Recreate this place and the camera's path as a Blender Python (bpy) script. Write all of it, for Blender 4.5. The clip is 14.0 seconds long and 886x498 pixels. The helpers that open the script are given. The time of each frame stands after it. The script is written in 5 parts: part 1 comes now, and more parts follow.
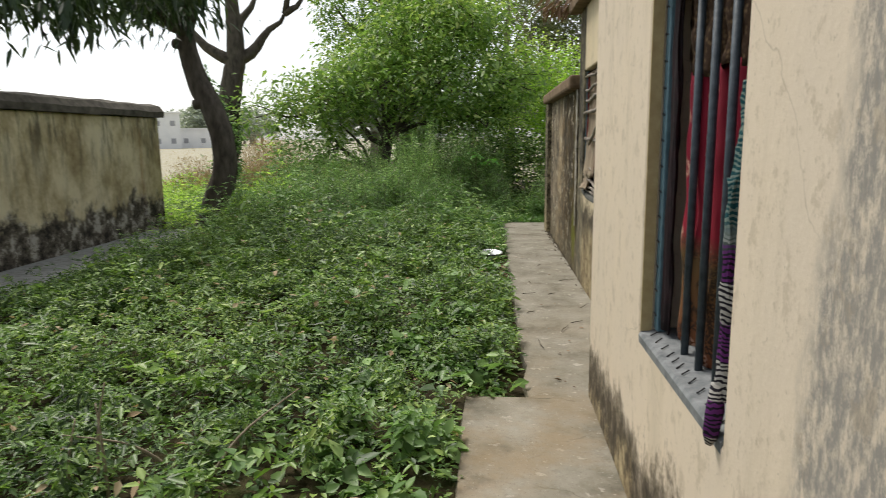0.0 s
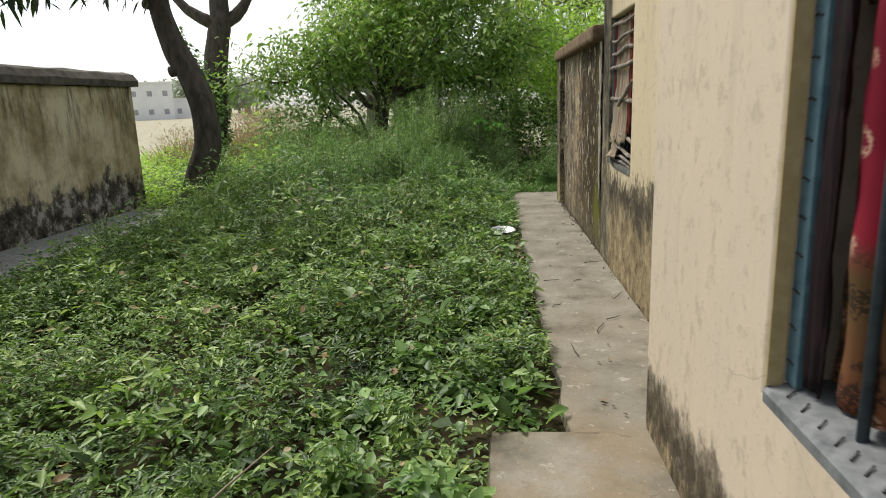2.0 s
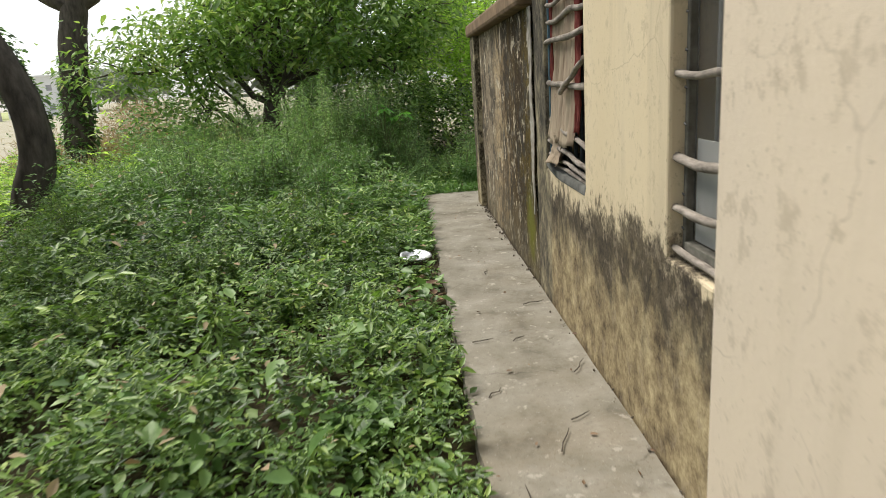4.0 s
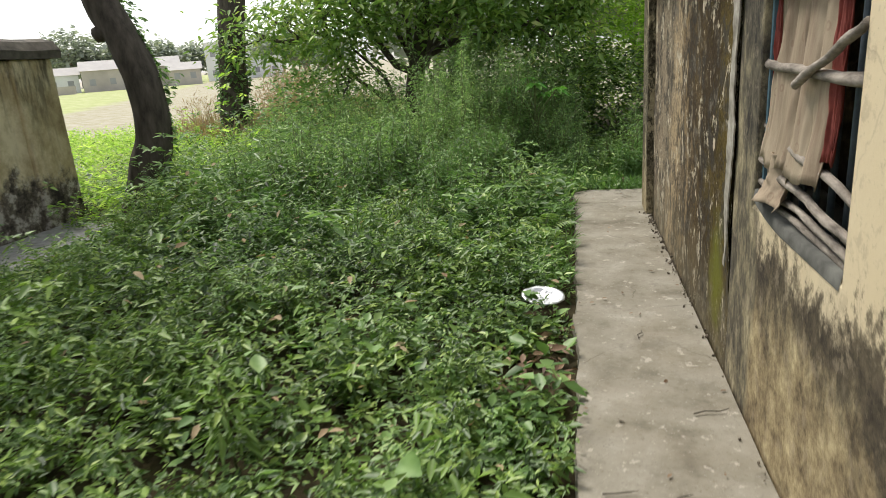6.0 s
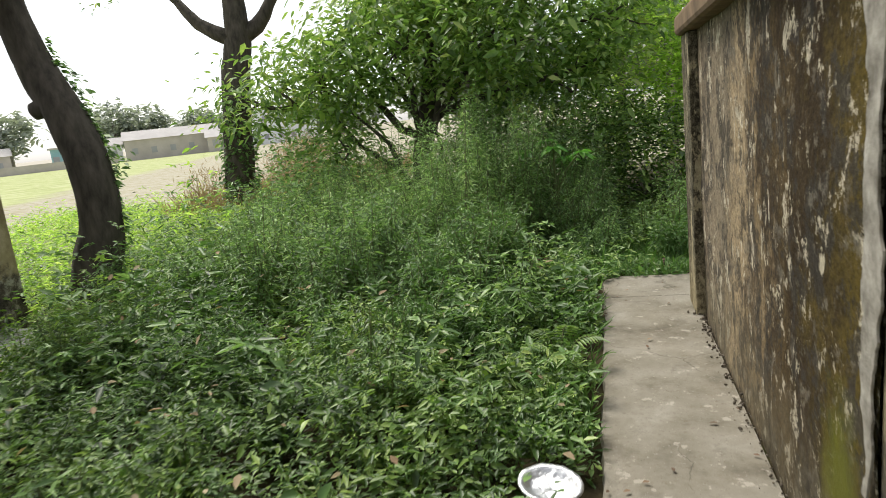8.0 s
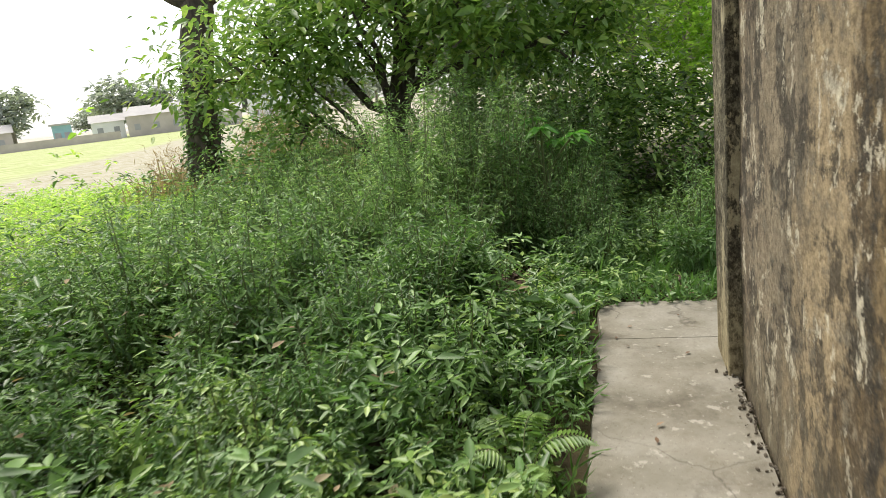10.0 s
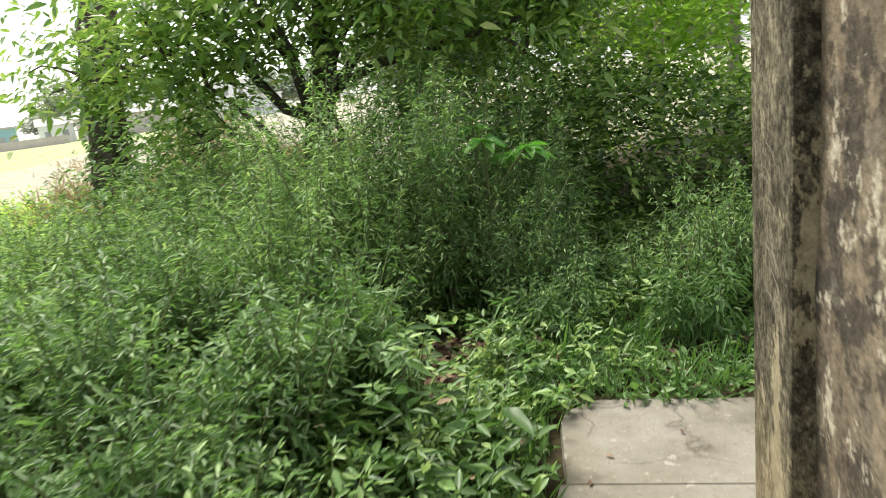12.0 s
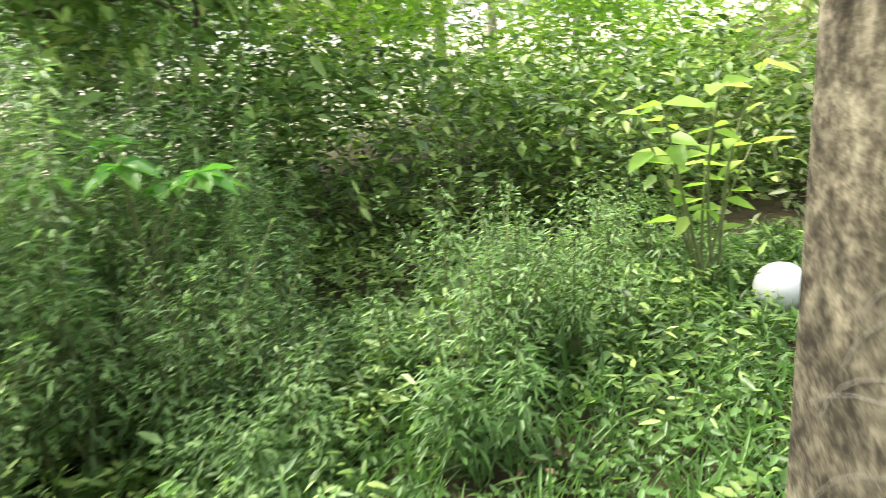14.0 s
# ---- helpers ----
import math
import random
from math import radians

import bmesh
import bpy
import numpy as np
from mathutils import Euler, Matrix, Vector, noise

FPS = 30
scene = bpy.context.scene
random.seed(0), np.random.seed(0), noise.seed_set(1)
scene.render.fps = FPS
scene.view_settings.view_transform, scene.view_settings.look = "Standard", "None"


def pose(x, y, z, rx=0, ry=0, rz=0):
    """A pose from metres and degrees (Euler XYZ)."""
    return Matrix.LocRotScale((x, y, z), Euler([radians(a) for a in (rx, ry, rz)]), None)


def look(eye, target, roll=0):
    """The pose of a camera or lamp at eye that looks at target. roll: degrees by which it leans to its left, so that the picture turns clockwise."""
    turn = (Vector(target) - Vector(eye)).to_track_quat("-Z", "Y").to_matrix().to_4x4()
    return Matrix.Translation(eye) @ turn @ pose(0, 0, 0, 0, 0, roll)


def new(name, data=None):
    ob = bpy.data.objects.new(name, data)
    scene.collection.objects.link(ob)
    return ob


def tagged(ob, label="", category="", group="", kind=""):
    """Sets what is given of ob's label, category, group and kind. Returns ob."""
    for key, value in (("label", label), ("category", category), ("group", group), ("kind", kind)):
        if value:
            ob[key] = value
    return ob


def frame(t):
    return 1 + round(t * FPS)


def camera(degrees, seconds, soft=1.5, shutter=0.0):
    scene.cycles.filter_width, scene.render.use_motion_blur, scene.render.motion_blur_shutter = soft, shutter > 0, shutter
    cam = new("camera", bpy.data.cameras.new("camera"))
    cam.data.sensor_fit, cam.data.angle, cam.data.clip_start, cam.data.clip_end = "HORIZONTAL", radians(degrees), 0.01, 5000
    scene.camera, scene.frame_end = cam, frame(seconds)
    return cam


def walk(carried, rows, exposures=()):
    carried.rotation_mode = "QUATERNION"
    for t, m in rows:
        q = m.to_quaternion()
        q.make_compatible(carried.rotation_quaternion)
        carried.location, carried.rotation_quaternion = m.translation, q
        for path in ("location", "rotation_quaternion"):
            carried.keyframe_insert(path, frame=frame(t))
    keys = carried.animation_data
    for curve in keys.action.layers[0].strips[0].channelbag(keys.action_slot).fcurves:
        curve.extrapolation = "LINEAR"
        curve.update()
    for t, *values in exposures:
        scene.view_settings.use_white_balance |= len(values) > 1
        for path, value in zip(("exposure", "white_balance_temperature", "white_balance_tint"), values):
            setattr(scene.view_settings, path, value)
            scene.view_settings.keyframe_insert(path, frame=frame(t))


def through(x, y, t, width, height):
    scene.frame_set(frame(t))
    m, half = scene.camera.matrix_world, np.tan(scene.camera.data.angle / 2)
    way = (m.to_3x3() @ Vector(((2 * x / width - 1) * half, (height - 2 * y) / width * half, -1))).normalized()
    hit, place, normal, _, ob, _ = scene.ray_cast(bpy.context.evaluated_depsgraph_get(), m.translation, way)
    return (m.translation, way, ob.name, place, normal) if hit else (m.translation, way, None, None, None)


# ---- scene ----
cam = camera(67.8, 14.0, soft=0.65, shutter=0.45)
METRES, EYE, TILT, LEAN, TURN = 10.2, 1.5, -3.2, 0.0, 4.2
ROWS = [
    (0.0, 0.0, 0.0, 0.0, -0.07, -6.43, 0.64),
    (0.5, -0.0037, 0.0019, -0.0017, -3.15, -7.17, 0.28),
    (1.0, -0.0081, 0.0174, -0.0023, -1.05, -8.82, 2.62),
    (1.5, -0.0044, 0.0491, 0.0047, -3.16, -8.08, 0.66),
    (2.0, -0.0059, 0.0822, 0.0051, -0.22, -9.48, 2.04),
    (2.5, -0.005, 0.1183, 0.0089, -4.54, -11.36, 2.98),
    (5.0, 0.0322, 0.3153, 0.0223, -7.78, -11.26, 4.49),
    (5.5, 0.0353, 0.348, 0.025, -2.15, -12.12, 5.71),
    (6.0, 0.0497, 0.3851, 0.031, 6.75, -13.28, 3.81),
    (6.5, 0.0557, 0.4224, 0.0348, 6.23, -10.6, 2.71),
    (7.0, 0.0604, 0.4528, 0.0373, 12.49, -6.14, 5.42),
    (7.5, 0.0692, 0.4869, 0.0392, 13.78, -8.86, 5.43),
    (8.0, 0.0692, 0.5239, 0.0407, 9.72, -8.29, 5.7),
    (10.5, 0.0947, 0.7102, 0.0464, 11.03, -10.67, 6.53),
    (11.0, 0.0997, 0.748, 0.0499, 10.54, -9.97, 8.59),
    (11.5, 0.1016, 0.786, 0.0509, 10.2, -12.1, 7.63),
    (12.0, 0.0983, 0.8237, 0.0494, 7.59, -10.97, 6.75),
    (12.5, 0.0957, 0.8593, 0.0496, 5.65, -10.19, 5.82),
    (13.0, 0.1012, 0.9013, 0.052, 0.98, -13.58, 6.37),
    (13.5, 0.1028, 0.9394, 0.0533, -8.06, -14.04, 6.07),
    (14.0, 0.1134, 0.9769, 0.0552, -17.05, -15.24, 6.97),
]
walk(cam, [(t, pose(0, 0, EYE, TILT, LEAN, TURN) @ pose(METRES * x, METRES * y, METRES * z, 90 + pitch, roll, yaw)) for t, x, y, z, yaw, pitch, roll in ROWS],
     exposures=[(0.0, 0.35), (1.5, 0.25), (2.0, 0.38), (2.5, 0.42), (5.0, 0.6), (6.0, 0.6), (6.5, 0.75), (7.0, 0.65), (7.5, 0.5), (8.0, 0.55), (10.5, 0.8), (11.5, 0.9), (12.5, 1.42), (14.0, 2.1)])

# ---- world, sun and exposure ----
SUN_AZ, SUN_EL = 136.0, 58.0          # degrees: direction the light comes from, counted from +x towards +y
world = bpy.data.worlds.new("World")
scene.world = world
world.use_nodes = True
wn = world.node_tree
sky = wn.nodes.new("ShaderNodeTexSky")
sky.sky_type, sky.sun_disc = "NISHITA", False
sky.sun_elevation, sky.sun_rotation = radians(SUN_EL), radians(90 - SUN_AZ)
sky.air_density, sky.dust_density, sky.ozone_density = 1.0, 1.5, 1.0
haze = wn.nodes.new("ShaderNodeHueSaturation")
haze.inputs["Saturation"].default_value = 0.25
wn.links.new(sky.outputs[0], haze.inputs["Color"])
wn.links.new(haze.outputs[0], wn.nodes["Background"].inputs[0])
wn.nodes["Background"].inputs[1].default_value = 0.15
sun = new("sun", bpy.data.lights.new("sun", "SUN"))
sun.data.energy, sun.data.angle, sun.data.color = 2.6, radians(26), (1.0, 0.94, 0.84)
_d = Vector((math.cos(radians(SUN_AZ)) * math.cos(radians(SUN_EL)), math.sin(radians(SUN_AZ)) * math.cos(radians(SUN_EL)), math.sin(radians(SUN_EL))))
sun.matrix_world = look(_d * 60, (0, 0, 0))

rng = np.random.default_rng(7)

# ---- materials ----


class Mat:
    """A node material with short helpers."""

    def __init__(self, name, rough=0.8, metal=0.0, spec=0.3):
        self.m = bpy.data.materials.new(name)
        self.m.use_nodes = True
        self.t = self.m.node_tree
        self.b = self.t.nodes["Principled BSDF"]
        self.b.inputs["Roughness"].default_value = rough
        self.b.inputs["Metallic"].default_value = metal
        self.b.inputs["Specular IOR Level"].default_value = spec
        self.co = self.t.nodes.new("ShaderNodeTexCoord")

    def node(self, kind, **sets):
        n = self.t.nodes.new(kind)
        for k, v in sets.items():
            n.inputs[k.replace("_", " ")].default_value = v
        return n

    def link(self, a, b):
        self.t.links.new(a, b)

    def noise(self, scale, stretch=(1, 1, 1), detail=6, rough=0.6, shift=(0, 0, 0)):
        mp = self.t.nodes.new("ShaderNodeMapping")
        mp.inputs["Scale"].default_value = stretch
        mp.inputs["Location"].default_value = shift
        self.link(self.co.outputs["Object"], mp.inputs[0])
        n = self.node("ShaderNodeTexNoise", Scale=scale, Detail=detail, Roughness=rough)
        self.link(mp.outputs[0], n.inputs["Vector"])
        return n.outputs[0]

    def ramp(self, fac, stops, ease="LINEAR"):
        r = self.t.nodes.new("ShaderNodeValToRGB")
        r.color_ramp.interpolation = ease
        el = r.color_ramp.elements
        while len(el) < len(stops):
            el.new(0.5)
        for e, (p, c) in zip(el, stops):
            e.position = p
            e.color = (*c, 1) if len(c) == 3 else c
        self.link(fac, r.inputs[0])
        return r.outputs[0]

    def grey(self, fac, a, b):
        return self.ramp(fac, [(a, (0, 0, 0)), (b, (1, 1, 1))])

    def mix(self, fac, a, b, how="MIX"):
        n = self.t.nodes.new("ShaderNodeMix")
        n.data_type, n.blend_type = "RGBA", how
        for sock, v in ((n.inputs[0], fac), (n.inputs[6], a), (n.inputs[7], b)):
            if isinstance(v, (int, float)):
                sock.default_value = v
            elif isinstance(v, tuple):
                sock.default_value = (*v, 1)
            else:
                self.link(v, sock)
        return n.outputs[2]

    def math(self, op, a, b=0.0, c=0.0):
        n = self.t.nodes.new("ShaderNodeMath")
        n.operation = op
        for i, v in enumerate((a, b, c)):
            if isinstance(v, (int, float)):
                n.inputs[i].default_value = v
            else:
                self.link(v, n.inputs[i])
        return n.outputs[0]

    def axis(self, i):
        s = self.t.nodes.new("ShaderNodeSeparateXYZ")
        self.link(self.co.outputs["Object"], s.inputs[0])
        return s.outputs[i]

    def random(self):
        g = self.t.nodes.new("ShaderNodeNewGeometry")
        return g.outputs["Random Per Island"]

    def done(self, col, bump=None, strength=0.3, dist=0.01):
        if isinstance(col, tuple):
            self.b.inputs["Base Color"].default_value = (*col, 1)
        else:
            self.link(col, self.b.inputs["Base Color"])
        if bump is not None:
            n = self.node("ShaderNodeBump", Strength=strength, Distance=dist)
            self.link(bump, n.inputs["Height"])
            self.link(n.outputs[0], self.b.inputs["Normal"])
        return self.m


def simple(name, c1, c2, scale=20, rough=0.75, metal=0.0, stretch=(1, 1, 1), bump=0.3):
    m = Mat(name, rough, metal)
    f = m.noise(scale, stretch)
    return m.done(m.mix(m.grey(f, 0.3, 0.7), c1, c2), f, bump)


def leaf_material(name, stops, through=0.4, patch=0.32, rough=0.42):
    """Leaves: colour by leaf and by patch, with light passing through."""
    m = Mat(name, rough, 0, 0.5)
    big = m.noise(0.55, detail=3)
    small = m.noise(6, detail=3)
    f = m.math("ADD", m.math("MULTIPLY", m.random(), 1 - patch), m.math("MULTIPLY", m.grey(big, 0.3, 0.7), patch))
    f = m.math("ADD", f, m.math("MULTIPLY", m.math("SUBTRACT", small, 0.5), 0.9))
    col = m.ramp(f, stops)
    m.link(col, m.b.inputs["Base Color"])
    tr = m.t.nodes.new("ShaderNodeBsdfTranslucent")
    m.link(m.mix(1.0, col, (1.05, 1.12, 0.75), "MULTIPLY"), tr.inputs[0])
    mx = m.node("ShaderNodeMixShader", Fac=through)
    m.link(m.b.outputs[0], mx.inputs[1])
    m.link(tr.outputs[0], mx.inputs[2])
    m.link(mx.outputs[0], m.t.nodes["Material Output"].inputs[0])
    return m.m


def plaster_material(name, base, worn, damp_low, damp_high, side_stain=0.0, dark_from=0.0):
    """Cream lime paint with rain streaks, rising damp and mould."""
    m = Mat(name, 0.9, 0, 0.15)
    big = m.noise(1.3, (1, 1, 0.5))
    fine = m.noise(34, detail=8)
    streak = m.noise(6, (1, 1, 0.12), 6)
    col = m.mix(m.grey(big, 0.35, 0.7), base, worn)
    col = m.mix(m.math("MULTIPLY", m.grey(streak, 0.52, 0.72), 0.45), col, (0.42, 0.36, 0.26))
    col = m.mix(m.math("MULTIPLY", m.grey(fine, 0.62, 0.7), 0.4), col, (0.33, 0.28, 0.2))
    vc = m.node("ShaderNodeTexVoronoi", Scale=1.3)
    vc.feature = "DISTANCE_TO_EDGE"
    wob = m.t.nodes.new("ShaderNodeVectorMath")
    wob.operation = "ADD"
    wn_ = m.node("ShaderNodeTexNoise", Scale=5.0, Detail=8.0)
    m.link(m.co.outputs["Object"], wn_.inputs["Vector"])
    half = m.t.nodes.new("ShaderNodeVectorMath")
    half.operation = "SCALE"
    half.inputs["Scale"].default_value = 0.12
    m.link(wn_.outputs["Color"], half.inputs[0])
    m.link(m.co.outputs["Object"], wob.inputs[0])
    m.link(half.outputs[0], wob.inputs[1])
    m.link(wob.outputs[0], vc.inputs["Vector"])
    crack = m.ramp(vc.outputs["Distance"], [(0.0, (1, 1, 1)), (0.004, (0, 0, 0))])
    crack = m.math("MULTIPLY", crack, m.grey(m.noise(2.1, shift=(4, 4, 4)), 0.5, 0.6))
    col = m.mix(m.math("MULTIPLY", crack, 0.4), col, (0.26, 0.215, 0.16))
    pits = m.grey(m.noise(70, (1, 1, 0.6), 4, 0.7), 0.64, 0.68)
    col = m.mix(m.math("MULTIPLY", pits, 0.38), col, (0.2, 0.165, 0.12))
    if side_stain:
        # grey weathered bay of the wall towards the house's back
        edge = m.math("ADD", m.math("SUBTRACT", 2.0, m.axis(1)), m.math("MULTIPLY", m.math("SUBTRACT", m.noise(1.6, (1, 1, 0.6)), 0.5), 0.9))
        f = m.grey(m.math("MULTIPLY", edge, 0.5), (2.0 - side_stain) / 2, (2.0 - side_stain) / 2 + 0.05)
        col = m.mix(m.math("MULTIPLY", f, m.ramp(m.noise(34, (1, 1, 0.4), 12, 0.84), [(0.42, (0.12, 0.12, 0.12)), (0.54, (1, 1, 1))])), col, (0.26, 0.245, 0.22))
    # mould that creeps up from the foot
    lift = m.math("ADD", m.axis(2), m.math("MULTIPLY", m.math("SUBTRACT", m.noise(2.9, (1, 1, 0.6), 10, 0.72), 0.5), 0.75))
    lift = m.math("ADD", lift, m.math("MULTIPLY", m.math("SUBTRACT", m.noise(15, (1, 1, 0.8), 12, 0.8, (5, 3, 1)), 0.5), 0.6))
    damp = m.ramp(lift, [(damp_low, (1, 1, 1)), (0.5 * (damp_low + damp_high), (0.72, 0.72, 0.72)), (damp_high, (0, 0, 0))])
    crust = m.noise(7.5, (1, 1, 0.95), 12, 0.8, (3, 1, 0))
    mould = m.ramp(crust, [(0.34, (0.065, 0.049, 0.033)), (0.44, (0.195, 0.150, 0.088)), (0.53, (0.325, 0.260, 0.150)), (0.66, (0.546, 0.455, 0.275))])
    # the upper rim of the damp is blackest
    rim = m.ramp(m.math("ADD", lift, m.math("MULTIPLY", m.math("SUBTRACT", m.noise(4.5, (1, 1, 0.5), 9, 0.75, (8, 1, 4)), 0.5), 1.1)), [(max(0.0, damp_low - 0.36), (0, 0, 0)), (max(0.05, damp_low - 0.1), (1, 1, 1))])
    black = m.mix(m.grey(m.noise(20, (1, 1, 0.8), 10, 0.75), 0.42, 0.62), (0.022, 0.02, 0.019), (0.085, 0.07, 0.052))
    mould = m.mix(m.math("MULTIPLY", rim, 0.85), mould, black)
    col = m.mix(damp, col, mould)
    if dark_from:
        # black streaked end of the wall, beyond the lattice window
        d = m.math("ADD", m.math("SUBTRACT", m.axis(1), dark_from), m.math("MULTIPLY", m.math("SUBTRACT", m.noise(3, (1, 1, 0.4), 9, 0.7, (1, 2, 3)), 0.5), 0.3))
        streaks = m.ramp(m.noise(6, (1, 1, 0.5), 12, 0.76), [(0.38, (0.035, 0.032, 0.028)), (0.5, (0.12, 0.105, 0.075)), (0.6, (0.28, 0.24, 0.15)), (0.68, (0.55, 0.48, 0.34))])
        col = m.mix(m.ramp(d, [(0.0, (0, 0, 0)), (0.06, (1, 1, 1))]), col, streaks)
    relief = m.math("ADD", m.math("MULTIPLY", fine, 0.4), m.math("MULTIPLY", damp, m.noise(60, detail=4)))
    patchy = m.noise(11, (1, 1, 0.8), 12, 0.76, (6, 6, 1))
    col = m.mix(m.math("MULTIPLY", m.grey(patchy, 0.54, 0.6), 0.38), col, (0.34, 0.28, 0.2))
    return m.done(col, m.math("ADD", relief, m.math("MULTIPLY", patchy, 0.8)), 0.4, 0.005)


def mossy_wall_material(name):
    """Old boundary wall: wide grey, cream, black and olive runs under the coping, gritty all over."""
    m = Mat(name, 0.93, 0, 0.12)
    grit = m.noise(38, (1, 1, 1.3), 6, 0.75)
    lump = m.noise(9, (1, 1, 1.1), 12, 0.76, (2, 2, 5))
    wander = m.math("ADD", m.math("MULTIPLY", m.math("SUBTRACT", m.noise(1.7, (1, 1, 0.55), 9, 0.68), 0.5), 1.9), m.math("MULTIPLY", m.math("SUBTRACT", lump, 0.5), 0.9))
    run = m.math("DIVIDE", m.math("ADD", m.math("SUBTRACT", m.axis(1), 7.0), wander), 3.6)
    col = m.ramp(run, [(0.0, (0.041, 0.029, 0.014)), (0.06, (0.103, 0.076, 0.017)), (0.13, (0.076, 0.055, 0.017)), (0.19, (0.038, 0.026, 0.014)), (0.27, (0.089, 0.062, 0.029)), (0.34, (0.048, 0.035, 0.022)), (0.4, (0.248, 0.181, 0.100)),
                       (0.45, (0.096, 0.073, 0.048)), (0.52, (0.399, 0.307, 0.190)), (0.6, (0.160, 0.132, 0.096)), (0.7, (0.290, 0.237, 0.166)), (0.8, (0.149, 0.118, 0.085)), (0.86, (0.299, 0.237, 0.160)), (0.92, (0.120, 0.093, 0.064)), (1.0, (0.149, 0.118, 0.085))])
    # blackened blotches, then flaked cream spots
    col = m.mix(m.math("MULTIPLY", m.grey(m.noise(5, (1, 1, 0.9), 12, 0.76, (4, 0, 2)), 0.5, 0.55), 0.8), col, (0.05, 0.045, 0.038))
    col = m.mix(m.math("MULTIPLY", m.grey(m.noise(7, (1, 1, 0.75), 12, 0.78, (1, 7, 2)), 0.565, 0.585), 0.9), col, (0.56, 0.5, 0.38))
    chip = m.noise(15, (1, 1, 0.22), 10, 0.72, (9, 2, 2))
    col = m.mix(m.math("MULTIPLY", m.grey(chip, 0.645, 0.665), 0.85), col, (0.62, 0.57, 0.46))
    col = m.mix(m.math("MULTIPLY", m.grey(lump, 0.55, 0.6), 0.5), col, (0.21, 0.19, 0.15))
    col = m.mix(0.38, col, m.mix(m.grey(grit, 0.36, 0.64), (0.0, 0.0, 0.0), (1.0, 0.97, 0.92)), "OVERLAY")
    low = m.ramp(m.math("ADD", m.axis(2), m.math("MULTIPLY", m.noise(3, detail=6), 0.7)), [(0.4, (1, 1, 1)), (0.95, (0, 0, 0))])
    tan = m.ramp(m.noise(10, (1, 1, 0.7), 9, 0.72), [(0.35, (0.06, 0.05, 0.035)), (0.55, (0.17, 0.145, 0.095)), (0.7, (0.3, 0.25, 0.17))])
    col = m.mix(m.math("MULTIPLY", low, 0.65), col, tan)
    # a fresh green moss patch low on the wall
    my = m.math("SUBTRACT", m.axis(1), 7.35)
    mz = m.math("MULTIPLY", m.math("SUBTRACT", m.axis(2), 0.42), 0.55)
    r = m.math("ADD", m.math("SQRT", m.math("ADD", m.math("MULTIPLY", my, my), m.math("MULTIPLY", mz, mz))), m.math("MULTIPLY", m.math("SUBTRACT", m.noise(14), 0.5), 0.2))
    col = m.mix(m.ramp(r, [(0.06, (0.8, 0.8, 0.8)), (0.2, (0, 0, 0))]), col, (0.14, 0.145, 0.018))
    return m.done(col, m.math("ADD", lump, m.math("MULTIPLY", grit, 0.6)), 0.7, 0.012)


def pilaster_material():
    """Blackened plaster with a vertical grain, large cream flakes and a tan foot."""
    m = Mat("flaked_pilaster", 0.93, 0, 0.12)
    grain = m.noise(30, (1, 1, 0.7), 12, 0.85)
    blot = m.noise(4.2, (1, 1, 0.55), 12, 0.76, (3, 3, 1))
    col = m.ramp(grain, [(0.4, (0.030, 0.025, 0.016)), (0.48, (0.110, 0.095, 0.062)), (0.54, (0.240, 0.209, 0.139)), (0.62, (0.460, 0.407, 0.279))])
    col = m.mix(m.math("MULTIPLY", m.grey(blot, 0.44, 0.52), 0.8), col, m.mix(m.grey(grain, 0.46, 0.6), (0.035, 0.030, 0.021), (0.200, 0.175, 0.119)))
    flake = m.math("ADD", m.noise(2.6, (1, 1, 0.45), 12, 0.7, (1, 4, 6)), m.math("MULTIPLY", m.math("SUBTRACT", m.noise(17, (1, 1, 0.6), 8, 0.7), 0.5), 0.25))
    col = m.mix(m.math("MULTIPLY", m.grey(flake, 0.55, 0.57), 0.85), col, m.mix(m.grey(grain, 0.4, 0.62), (0.300, 0.247, 0.152), (0.580, 0.504, 0.328)))
    low = m.ramp(m.math("ADD", m.axis(2), m.math("MULTIPLY", m.noise(3.5, (1, 1, 0.5), 8), 0.8)), [(0.55, (1, 1, 1)), (0.95, (0, 0, 0))])
    col = m.mix(m.math("MULTIPLY", low, 0.6), col, m.mix(m.grey(grain, 0.38, 0.62), (0.160, 0.126, 0.070), (0.420, 0.349, 0.213)))
    return m.done(col, m.math("ADD", grain, m.math("MULTIPLY", flake, 1.5)), 0.8, 0.01)


